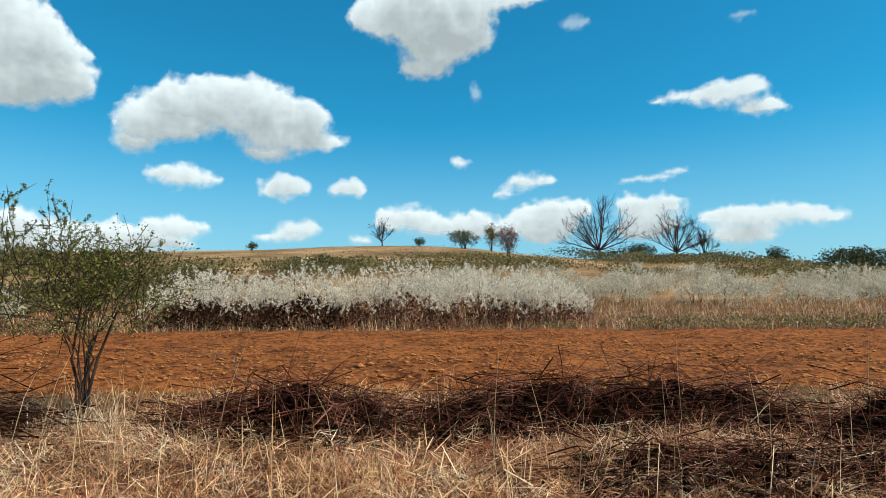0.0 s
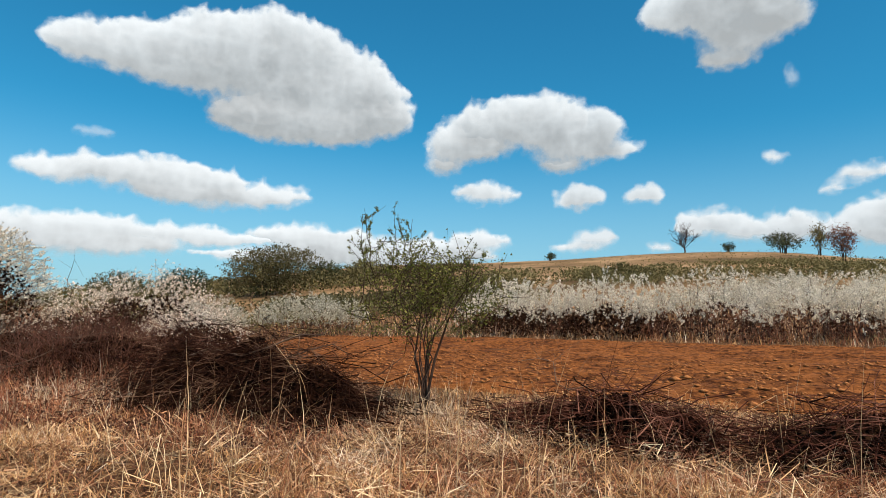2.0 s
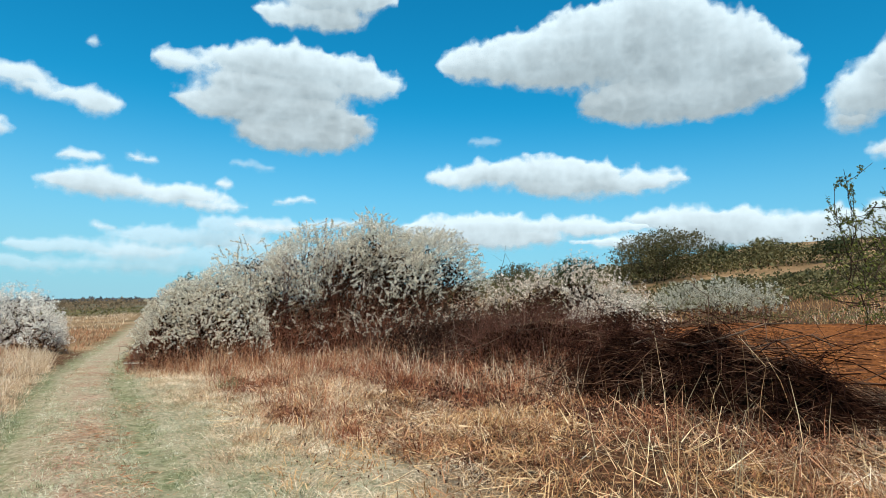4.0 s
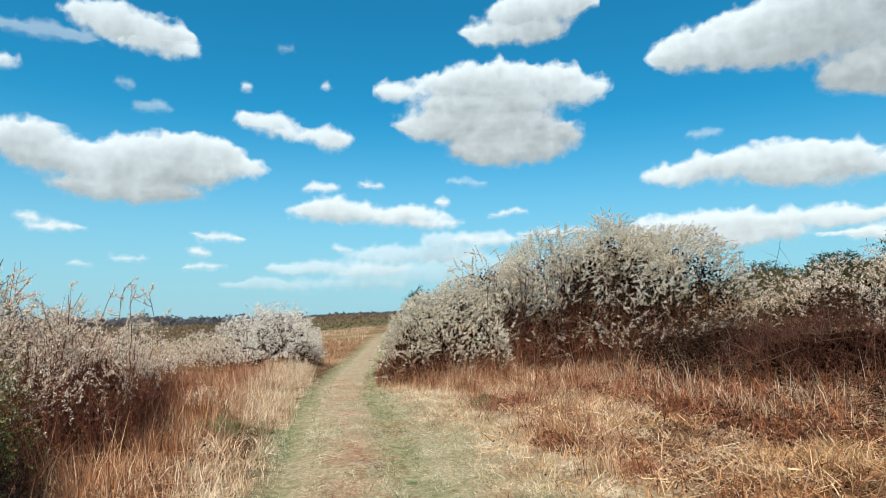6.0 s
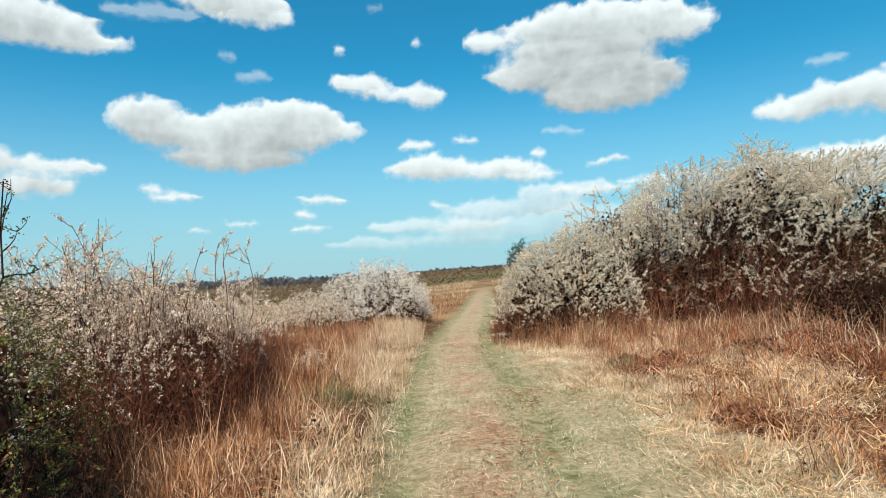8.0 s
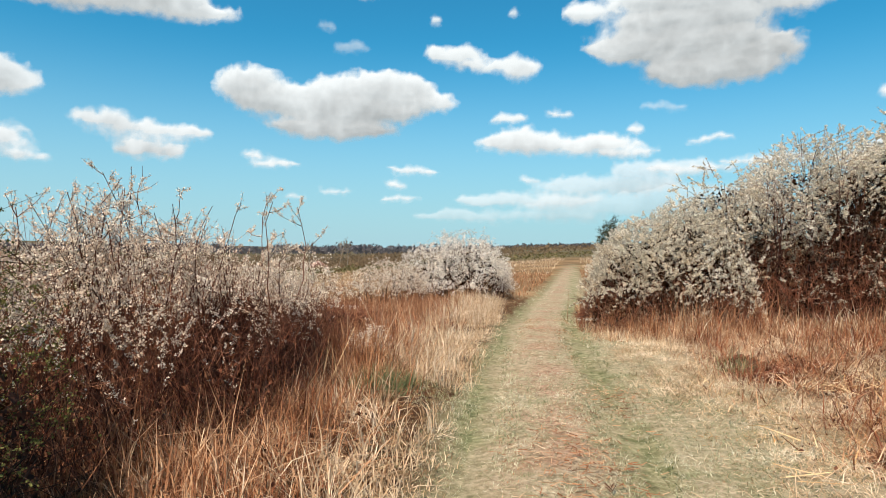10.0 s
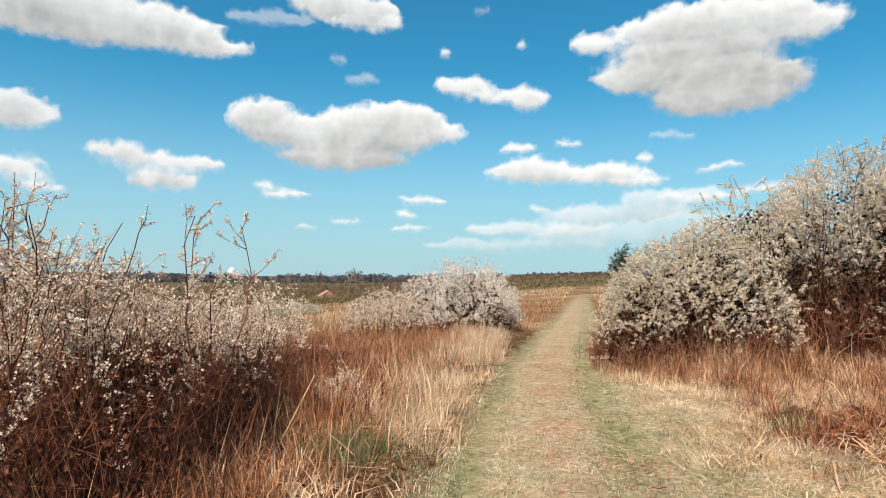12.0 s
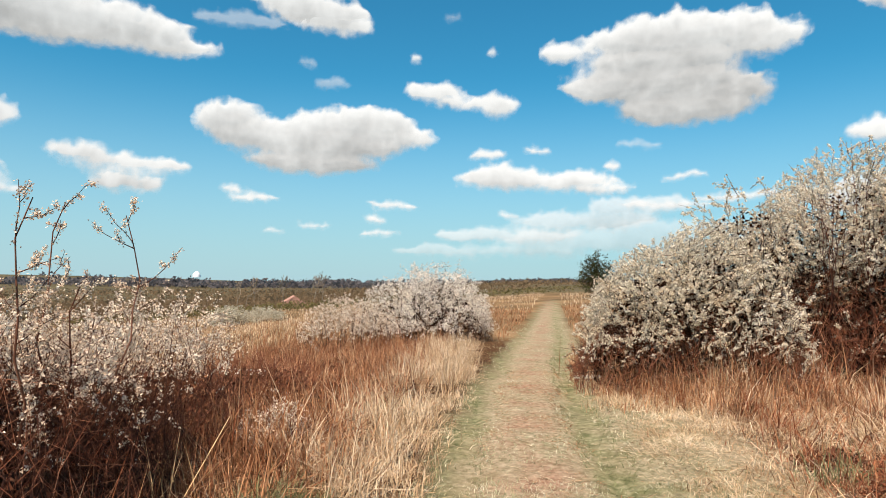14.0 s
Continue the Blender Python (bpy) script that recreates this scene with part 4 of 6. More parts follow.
# ---- trees on the hill ----
def fan_tree(label, x, y, h, wide, limbs, seed, wood=TWIG):
    """A leafless tree with a short trunk and a broad fan of limbs, forking into fine twigs."""
    rng = np.random.default_rng(2500 + seed)
    t = thing("bare_tree", label, "tree", (x, y, at(x, y)))
    s = np.linspace(0, 1, 6)[None, :, None]

    def fork(parent, n, lo, hi, spread, rise):
        k = parent.shape[1]
        i, u = np.repeat(np.arange(len(parent)), n), rng.uniform(0.3, 0.98, len(parent) * n) * (k - 1)
        j = u.astype(int)
        f = (u - j)[:, None]
        start = parent[i, j] * (1 - f) + parent[i, np.minimum(j + 1, k - 1)] * f
        along = parent[i, np.minimum(j + 1, k - 1)] - parent[i, j]
        along /= np.linalg.norm(along, axis=1, keepdims=True) + 1e-9
        way = along + rng.normal(0, spread, (len(i), 3)) + np.array([0, 0, rise])
        way *= (h * rng.uniform(lo, hi, len(i)) / np.linalg.norm(way, axis=1))[:, None]
        return start[:, None] + way[:, None] * s + np.array([0, 0, 0.12 * h * lo * 3]) * s ** 2 + rng.normal(0, 0.012 * h, (len(i), 6, 3)) * s
    a, tilt = np.arange(limbs) * 2.4 + rng.uniform(0, 0.6, limbs), np.sqrt(np.linspace(0.02, 1, limbs))
    reach = h * rng.uniform(0.8, 0.98, limbs) * (1 - 0.52 * tilt ** 2.2)
    tip = np.stack([np.cos(a) * tilt * wide * 0.5, np.sin(a) * tilt * wide * 0.5, reach], -1)
    crotch = np.array([0, 0, 0.16 * h])
    M = crotch + (tip - crotch)[:, None] * s - np.array([0, 0, 0.12 * h]) * (s * (1 - s)) * tilt[:, None, None] + rng.normal(0, 0.015 * h, (limbs, 6, 3)) * s
    trunk = np.array([[0, 0, -0.2], [0.02 * h, 0, 0.06 * h], [0, 0, 0.19 * h]])[None]
    piece("trunk", *tubes(trunk, np.array([[0.030, 0.025, 0.022]]) * h, 8), wood, t, smooth=True)
    for line in M:
        piece("limb", *tubes(line[None], (h * 0.013 * np.linspace(1, 0.3, 6))[None], 5), wood, t, smooth=True)
    A = fork(M, 12, 0.12, 0.30, 0.62, 0.12)
    B = fork(A, 8, 0.05, 0.14, 0.7, 0.12)
    piece("branch_tangle", *join([tubes(A, np.full((len(A), 1), max(0.03, h * 0.0045)) * np.linspace(1, 0.5, 6)[None], 3), tubes(B[:, ::2], np.full((len(B), 3), 0.017), 3)]), wood, t, kind="stuff")
    return t


for az, d, h, wide, limbs, seed, lab in [(-13.9, 131, 11.2, 16.5, 15, 11, "wide bare tree on the hill crest"), (-20.3, 128, 9.6, 10.5, 11, 12, "bare rounded tree on the hill crest"), (5.5, 152, 6.6, 5.6, 8, 13, "small bare tree on the hill crest"),
                                         (-22.5, 126, 6.4, 4.2, 7, 15, "slim bare tree on the hill crest")]:
    tx, ty = polar(az, d)
    fan_tree(lab, tx, ty, h, wide, limbs, seed)
for az, d, w, h, mat, n, sz, seed, lab in [(-1.9, 128, 3.4, 3.9, DARKLEAF, 260, 0.13, 21, "dark rounded thorn tree on the hill crest"), (-4.4, 126, 1.4, 5.6, SCRUB, 160, 0.12, 22, "slim olive tree on the hill crest"),
                                        (-5.9, 100, 1.8, 5.4, REDTWIG, 300, 0.09, 23, "upright shrub with reddish twigs on the slope"), (2.1, 140, 1.3, 1.9, DARKLEAF, 80, 0.12, 24, "small dark round bush on the crest"),
                                        (16.8, 140, 1.2, 1.6, DARKLEAF, 80, 0.12, 25, "small dark round bush on the crest"), (-33.2, 88, 4.4, 3.4, DARKLEAF, 420, 0.14, 26, "dense dark green bush on the slope"),
                                        (48.6, 85, 3.4, 4.3, DARKLEAF, 420, 0.11, 27, "dark spreading thorn shrub beyond the field"), (41.6, 86, 6.6, 6.6, OLIVE, 1100, 0.13, 28, "broad dark green thorn tree beyond the field"), (33.5, 92, 3.4, 3.6, SCRUB, 320, 0.12, 31, "rounded olive shrub beyond the field"), (37.0, 94, 3.0, 3.8, DARKLEAF, 340, 0.12, 32, "dark green shrub beyond the field"), (53.5, 90, 4.0, 4.4, OLIVE, 420, 0.12, 35, "broad olive thorn shrub beyond the field"), (28.5, 90, 2.6, 3.0, DARKLEAF, 260, 0.12, 36, "dark rounded thorn shrub on the slope"),
                                        (-17.3, 124, 3.2, 3.4, DARKLEAF, 260, 0.12, 33, "dark evergreen scrub between the bare trees"), (-27.9, 110, 1.8, 3.0, DARKLEAF, 140, 0.12, 29, "small dark tree on the hill crest"), (80.6, 60, 1.7, 5.0, DARKLEAF, 420, 0.075, 30, "dark pine-like shrub beyond the blackthorn")]:
    tx, ty = polar(az, d, -8.2 if az > 70 else 0.0)
    shrub("thorn_tree", lab, tx, ty, w, w * 0.9, h, stems=14, twigs=n, per=0, leaf=mat, leaf_per=10, petal=sz, reach=h * 0.16, thick=0.05, seed=seed, foot_in=0.25, crown=(h * 0.58, h * 0.42), category="tree")


def scrub_line(name, label, x0, y0, x1, y1, wide, h, n, mat, size, seed, gaps=0.35):
    """A belt of scrub too far off to tell its bushes apart: many small leaves and twigs over a bumpy outline."""
    rng = np.random.default_rng(3000 + seed)
    s = rng.uniform(0, 1, n)
    X = x0 + (x1 - x0) * s + wide * rng.uniform(-1.6, 1.6, n)
    Y = y0 + (y1 - y0) * s + wide * rng.uniform(-1.6, 1.6, n)
    top = h * (1 - gaps * 1.6 * smooth(0.0, -0.5, fbm(X, Y, h * 5.0, seed + 9, 2))) * (0.45 + 0.6 * np.abs(fbm(X, Y, h * 2.2, seed, 3)) + 0.25 * fbm(X, Y, h * 0.7, seed + 3, 2))
    X, Y, top = (v[top > 0.3 * h] for v in (X, Y, top))
    n = len(X)
    P = np.stack([X, Y, land(X, Y) + top * rng.uniform(0, 1, n) ** 0.6], -1)
    V, F = petals(P, 1.12 * size * rng.uniform(0.6, 1.5, n), rng, tri=True)
    ob = piece(name, V, F, mat, None, label, kind="stuff")
    return tagged(ob, category="scrub")


for a0, d0, a1, d1, w, h, n, mat, sz, sd in [(15, 75, 8, 78, 2.0, 2.4, 4500, SCRUB, 0.11, 1), (27, 62, 20, 66, 2.0, 3.0, 5000, SCRUB, 0.11, 2), (-14, 118, -28, 112, 3, 2.6, 5500, SCRUB, 0.13, 3), (-8, 92, 3, 96, 3, 1.3, 4000, SCRUB, 0.11, 4),
                                           (-28, 105, -40, 95, 4, 2.6, 5000, SCRUB, 0.13, 5), (30, 95, 56, 90, 4, 2.6, 6500, SCRUB, 0.13, 6), (50, 110, 72, 120, 5, 3.2, 6000, SCRUB, 0.2, 7), (20, 55, 45, 48, 2.5, 1.3, 6000, SCRUB, 0.1, 8), (13, 68, -9, 72, 2.2, 2.2, 7000, SCRUB, 0.1, 31), (-11, 123, -26, 119, 2.5, 3.2, 4500, DARKLEAF, 0.13, 33), (-6, 84, -34, 80, 3.0, 2.2, 8000, SCRUB, 0.11, 32), (22, 66, 56, 60, 4.0, 2.6, 16000, OLIVE, 0.12, 9), (26, 96, 58, 92, 5.0, 4.2, 9000, OLIVE, 0.17, 34)]:
    p, q = polar(a0, d0), polar(a1, d1)
    scrub_line("scrub_belt", "olive-brown scrub on the slope", *p, *q, w, h, n, mat, sz, sd)
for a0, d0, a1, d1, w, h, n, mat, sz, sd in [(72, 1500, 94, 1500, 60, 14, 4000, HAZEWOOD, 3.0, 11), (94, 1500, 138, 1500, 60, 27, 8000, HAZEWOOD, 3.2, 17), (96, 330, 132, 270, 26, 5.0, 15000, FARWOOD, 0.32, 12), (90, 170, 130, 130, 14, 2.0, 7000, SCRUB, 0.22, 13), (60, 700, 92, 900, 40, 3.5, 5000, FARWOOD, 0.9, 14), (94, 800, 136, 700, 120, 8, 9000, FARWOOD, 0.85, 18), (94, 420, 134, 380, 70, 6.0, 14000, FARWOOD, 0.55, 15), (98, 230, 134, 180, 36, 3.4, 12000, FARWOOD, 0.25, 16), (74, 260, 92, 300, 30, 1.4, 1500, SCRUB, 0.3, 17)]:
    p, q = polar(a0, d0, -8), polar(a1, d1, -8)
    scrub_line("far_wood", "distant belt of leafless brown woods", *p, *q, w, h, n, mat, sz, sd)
for a0, d0, a1, d1, w, h, n, sd in [(24, 110, -8, 112, 16, 0.6, 2600, 21), (-8, 100, -36, 95, 14, 0.6, 2600, 22)]:
    p, q = polar(a0, d0), polar(a1, d1)
    scrub_line("hill_growth", "thin brown growth dotted over the hillside", *p, *q, w, h, n, SCRUB, 0.08, sd, 0.9)
# low growth along the field's far bank
for k, (x0, y0, x1, y1, n) in enumerate([(4.5, 29.3, 40, 29.6, 8000), (-24, 28.9, -13, 29.2, 1500)]):
    scrub_line("bank_growth", "low dark green and brown growth on the field bank", x0, y0, x1, y1, 0.5, 0.9, n, SCRUB, 0.045, 70 + k)
# pale thickets and slim birches far down the slope
for az, d, w, h, lab in [(112.3, 60, 2.6, 1.6, "pale blossoming thicket far down the meadow"), (109.5, 66, 5.0, 1.5, "pale blossoming thicket far down the meadow")]:
    tx, ty = polar(az, d, -8.2, -0.3)
    shrub("blackthorn_bush", lab, tx, ty, w, 1.6, h, stems=16, twigs=320, per=14, petal=0.07, bare=0.15, flower=BLOSSOM_GREY, reach=0.6, thick=0.02, seed=90 + int(az), category="bush", foot_in=0.9)
for k, az in enumerate((110.2, 110.9, 111.6, 104.5, 105.3, 107.8)):
    tx, ty = polar(az, 150 + 6 * (k % 3), -8.2, -0.3)
    tree("birch_tree", "slim pale leafless birch in the far scrub", tx, ty, 7.5 + 0.6 * (k % 2), spread=0.45, levels=3, seed=70 + k, wood=PALEWOOD, thin=0.05, splits=2, trunk=0.5, width=0.6, r0=0.11)


# ---- brush piles and brambles ----
def brush(name, x0, y0, x1, y1, wide, h, n, seed, label, lying=0.55, wood=CANE, long=(0.7, 1.9), category="brush pile", fill=5):
    """A heap of dead canes: part of them lie along it in layers, part arch out of it; near-black leaf bits inside stand
    in for its shade.
    """
    rng = np.random.default_rng(4000 + seed)
    heap = thing(name, label, category, ((x0 + x1) / 2, (y0 + y1) / 2, at((x0 + x1) / 2, (y0 + y1) / 2)))
    off = np.array(heap.location)
    s, w = rng.uniform(0, 1, n), rng.normal(0, wide * 0.42, n)
    t = math.atan2(y1 - y0, x1 - x0)
    bx, by = x0 + (x1 - x0) * s - math.sin(t) * w, y0 + (y1 - y0) * s + math.cos(t) * w
    crest = h * np.exp(-(w / (wide * 0.62)) ** 2) * np.clip(4.0 * np.minimum(s, 1 - s) + 0.35, 0, 1) * (0.8 + 0.8 * fbm(bx, by, 0.8, seed + 40, 2))
    k = 5
    u = np.linspace(-0.5, 0.5, k)[None]
    flat = rng.uniform(0, 1, n) < lying
    a = np.where(flat, t + rng.normal(0, 0.3, n) + np.pi * (rng.uniform(0, 1, n) < 0.5), rng.uniform(0, 2 * np.pi, n))
    ln = rng.uniform(*long, n)
    e = np.where(flat, rng.normal(0.0, 0.12, n), rng.normal(0.1, 0.42, n))
    sag = np.where(flat, 0.10, 0.55) * ln * rng.uniform(0.3, 1.2, n)
    level = crest * np.where(flat, rng.uniform(0.15, 1.0, n), rng.uniform(0.5, 1.15, n))
    X = bx[:, None] + (np.cos(a) * np.cos(e) * ln)[:, None] * u
    Y = by[:, None] + (np.sin(a) * np.cos(e) * ln)[:, None] * u
    Z = land(bx, by)[:, None] + level[:, None] + (np.sin(e) * ln)[:, None] * u - sag[:, None] * 4 * u ** 2 * 0.35
    Z = np.maximum(Z, land(X, Y) + 0.01)
    P = np.stack([X, Y, Z], -1) + rng.normal(0, 0.05, (n, k, 3))
    R = (0.0028 + 0.006 * rng.uniform(0, 1, n) ** 3)[:, None] * np.linspace(1.2, 0.45, k)[None]
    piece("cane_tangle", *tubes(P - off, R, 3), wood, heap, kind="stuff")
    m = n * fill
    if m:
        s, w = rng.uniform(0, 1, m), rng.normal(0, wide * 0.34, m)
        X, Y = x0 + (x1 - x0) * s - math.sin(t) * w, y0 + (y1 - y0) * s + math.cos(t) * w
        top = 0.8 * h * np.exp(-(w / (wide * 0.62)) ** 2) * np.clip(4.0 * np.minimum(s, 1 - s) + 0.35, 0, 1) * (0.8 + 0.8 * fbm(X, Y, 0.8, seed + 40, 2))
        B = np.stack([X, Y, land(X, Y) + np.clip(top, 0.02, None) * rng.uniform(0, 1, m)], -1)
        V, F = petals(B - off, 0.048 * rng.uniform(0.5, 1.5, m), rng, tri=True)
        piece("litter", V, F, SHADE_LITTER, heap, "near-black leaf fill painting the shade inside", kind="stuff")
    return heap


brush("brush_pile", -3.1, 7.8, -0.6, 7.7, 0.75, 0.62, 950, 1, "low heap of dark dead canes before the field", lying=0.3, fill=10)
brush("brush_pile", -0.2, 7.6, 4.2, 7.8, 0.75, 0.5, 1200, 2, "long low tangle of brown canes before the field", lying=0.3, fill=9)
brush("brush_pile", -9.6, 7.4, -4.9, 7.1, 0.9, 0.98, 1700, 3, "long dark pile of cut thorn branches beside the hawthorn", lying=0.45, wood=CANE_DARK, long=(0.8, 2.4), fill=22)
shrub("bramble_thicket", "thicket of leafless reddish bramble stems", -11.9, 8.3, 3.3, 1.5, 1.3, turn=-5, stems=160, twigs=2000, per=0, reach=0.65, thick=0.011, under=2200, inner=5000, inner_size=0.035, inner_top=0.6, wood=REDWOOD, brushwood=REDCANE, seed=31, category="brambles", foot_in=0.95, rise=0.9, flat=2.0)
shrub("bramble_thicket", "dark straggling thicket of dead bramble and thorn", -14.4, 8.1, 2.7, 1.7, 1.15, turn=30, stems=120, twigs=1300, per=0, reach=0.6, thick=0.011, under=1600, inner=7000, inner_size=0.032, inner_top=0.75, wood=TWIG, brushwood=REDWOOD, seed=34, category="brambles", foot_in=0.95, rise=0.5, flat=2.0)
for k, (a, b, r) in enumerate([((-15.0, 7.9, 0.35), (-12.2, 6.6, 1.0), 0.016), ((-13.6, 6.5, 0.1), (-11.2, 7.0, 0.75), 0.013), ((-12.9, 8.6, 0.7), (-10.6, 7.0, 0.9), 0.014), ((-15.3, 9.9, 1.5), (-14.3, 9.2, 2.35), 0.010), ((-8.4, 7.3, 0.7), (-5.5, 7.0, 1.12), 0.020), ((-7.5, 7.6, 0.75), (-5.1, 7.1, 0.95), 0.015), ((-2.0, 7.7, 0.4), (-2.8, 7.6, 0.95), 0.009), ((1.2, 7.6, 0.3), (2.3, 7.4, 0.8), 0.009)]):
    fallen = thing("dead_branch", "bare grey dead branch caught in the brambles", "branch", (a[0], a[1], at(a[0], a[1])))
    u = np.linspace(0, 1, 7)[:, None]
    limb = np.array([0, 0, a[2]]) * (1 - u) + np.array([b[0] - a[0], b[1] - a[1], b[2] + at(b[0], b[1]) - at(a[0], a[1])]) * u
    limb = limb + np.array([0.05, 0.04, 0.10]) * np.sin(u * (5 + k))
    piece("limb", *tubes(limb[None], np.linspace(r, r * 0.4, 7)[None], 6), BARK, fallen, smooth=True)
    brg = np.random.default_rng(300 + k)
    side = limb[brg.integers(2, 7, 9)][:, None] + brg.normal(0, 0.24, (9, 1, 3)) * np.linspace(0, 1, 4)[None, :, None] + brg.normal(0, 0.02, (9, 4, 3)) * np.linspace(0, 1, 4)[None, :, None]
    for line in side:
        piece("side_twig", *tubes(line[None], np.linspace(r * 0.35, r * 0.15, 4)[None], 3), BARK, fallen)
shrub("bramble_thicket", "low thicket of dead red-brown bramble stems", -17.4, -3.7, 2.4, 0.8, 0.65, turn=0, stems=80, twigs=800, per=0, reach=0.32, thick=0.009, under=900, inner=1200, inner_size=0.025, inner_top=0.6, wood=REDCANE, brushwood=REDCANE, litter=LITTER_RED, seed=33, category="brambles", foot_in=0.95, rise=0.7, flat=4.0)
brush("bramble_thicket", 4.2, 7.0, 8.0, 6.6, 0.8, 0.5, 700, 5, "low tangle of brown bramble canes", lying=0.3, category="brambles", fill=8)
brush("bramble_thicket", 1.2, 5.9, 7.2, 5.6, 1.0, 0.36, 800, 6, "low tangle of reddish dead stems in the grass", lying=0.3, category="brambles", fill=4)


# ---- grasses ----
def scatter(n, x0, x1, y0, y1, rng, clump=0.0, seed=0, d0=0.0, d1=99.0, south=None):
    """Places on the ground within a stretch, at a distance d0..d1 from the track's middle."""
    X, Y = rng.uniform(x0, x1, n), rng.uniform(y0, y1, n)
    d = Y - track_y(X)
    ok = (np.abs(d) > d0) & (np.abs(d) < d1)
    if clump:
        ok &= fbm(X, Y, 0.9, seed, 3) + rng.normal(0, 0.25, n) > clump - 0.5
    X, Y = X[ok], Y[ok]
    return np.stack([X, Y, land(X, Y) - 0.01], -1)


def grass(name, label, base, h, bend, width, mat, rng, wind=None, category="grass"):
    n = len(base)
    a = rng.uniform(0, 2 * np.pi, n) if wind is None else rng.normal(wind, 0.9, n)
    V, F = blades(base, rng.uniform(*h, n) * (0.85 + 0.65 * fbm(base[:, 0], base[:, 1], 0.9, 33, 2)), np.stack([np.cos(a), np.sin(a)], -1), rng.uniform(*bend, n), rng.uniform(*width, n), rng)
    ob = piece(name, V, F, mat, None, label, kind="stuff")
    return tagged(ob, category=category)


def straws(name, label, base, length, tilt, width, mat, rng, lift=0.15):
    """Loose straws lying criss-cross on the thatch, each a straight thin strip."""
    n = len(base)
    a, e = rng.uniform(0, 2 * np.pi, n), np.radians(rng.uniform(*tilt, n))
    way = np.stack([np.cos(a) * np.cos(e), np.sin(a) * np.cos(e), np.sin(e)], -1) * rng.uniform(*length, n)[:, None]
    side = np.stack([-np.sin(a), np.cos(a), rng.normal(0, 0.4, n)], -1) * rng.uniform(*width, n)[:, None] / 2
    P = base + np.array([0, 0, 1.0]) * rng.uniform(0, lift, (n, 1))
    V = np.stack([P - side, P + side, P + way + side * 0.6, P + way - side * 0.6], 1).reshape(-1, 3)
    i = np.arange(n)[:, None] * 4
    ob = piece(name, V, np.concatenate([i + [0, 1, 2], i + [0, 2, 3]]), mat, None, label, kind="stuff")
    return tagged(ob, category="grass")


def tufts(name, label, centres, per, h, bend, width, mat, rng, spread=0.09, near=None):
    """Tussocks: blades fanning out of each centre, tallest in the middle. near: (d0, d1, least) shortens them towards the track."""
    c = np.repeat(centres, per, axis=0)
    n = len(c)
    off = rng.normal(0, spread, (n, 2))
    base = c + np.concatenate([off, np.zeros((n, 1))], 1)
    base[:, 2] = land(base[:, 0], base[:, 1]) - 0.01
    size = np.repeat(rng.uniform(0.6, 1.25, len(centres)), per)
    hh = rng.uniform(*h, n) * size * (0.9 + 0.6 * fbm(base[:, 0], base[:, 1], 1.1, 34, 2))
    if near:
        d = np.abs(base[:, 1] - track_y(base[:, 0]))
        hh *= near[2] + (1 - near[2]) * smooth(near[0], near[1], d)
    swept = np.repeat(rng.uniform(0, 2 * np.pi, len(centres)), per) + rng.normal(0, 0.45, n)
    a = np.where(rng.uniform(0, 1, n) < 0.6, swept, np.arctan2(off[:, 1], off[:, 0]) + rng.normal(0, 0.7, n))
    V, F = blades(base, hh, np.stack([np.cos(a), np.sin(a)], -1), rng.uniform(*bend, n), rng.uniform(*width, n), rng)
    ob = piece(name, V, F, mat, None, label, kind="stuff")
    return tagged(ob, category="grass")


def thin_east(P, rng):
    """Fewer plants where the brown stems take over."""
    return P[(P[:, 0] < 0.3) | (P[:, 1] < 3.6) | (rng.uniform(0, 1, len(P)) < 0.5)]


def west_low(P, rng, x=-4.0, y=2.7, keep=0.2):
    """Fewer plants on the low matted verge along the later part of the track."""
    return P[(P[:, 0] > x) | (P[:, 1] > y) | (rng.uniform(0, 1, len(P)) < keep)]


FERN_SPOTS = np.array([(-13.25, 2.8), (-13.9, 3.35), (-14.0, 2.75), (-10.1, 2.5), (-9.7, 2.65), (-12.0, -2.65), (-12.45, -2.9), (-12.2, -2.3)])
GREEN_SPOTS = np.array([(-12.35, -1.78), (-12.6, -1.62), (-12.15, -1.95), (-12.7, -1.95)])


def open_spots(P, spots, radius=0.34):
    """Leave room for what grows in these spots."""
    d = np.hypot(P[:, None, 0] - spots[None, :, 0], P[:, None, 1] - spots[None, :, 1]).min(axis=1)
    return P[d > radius]


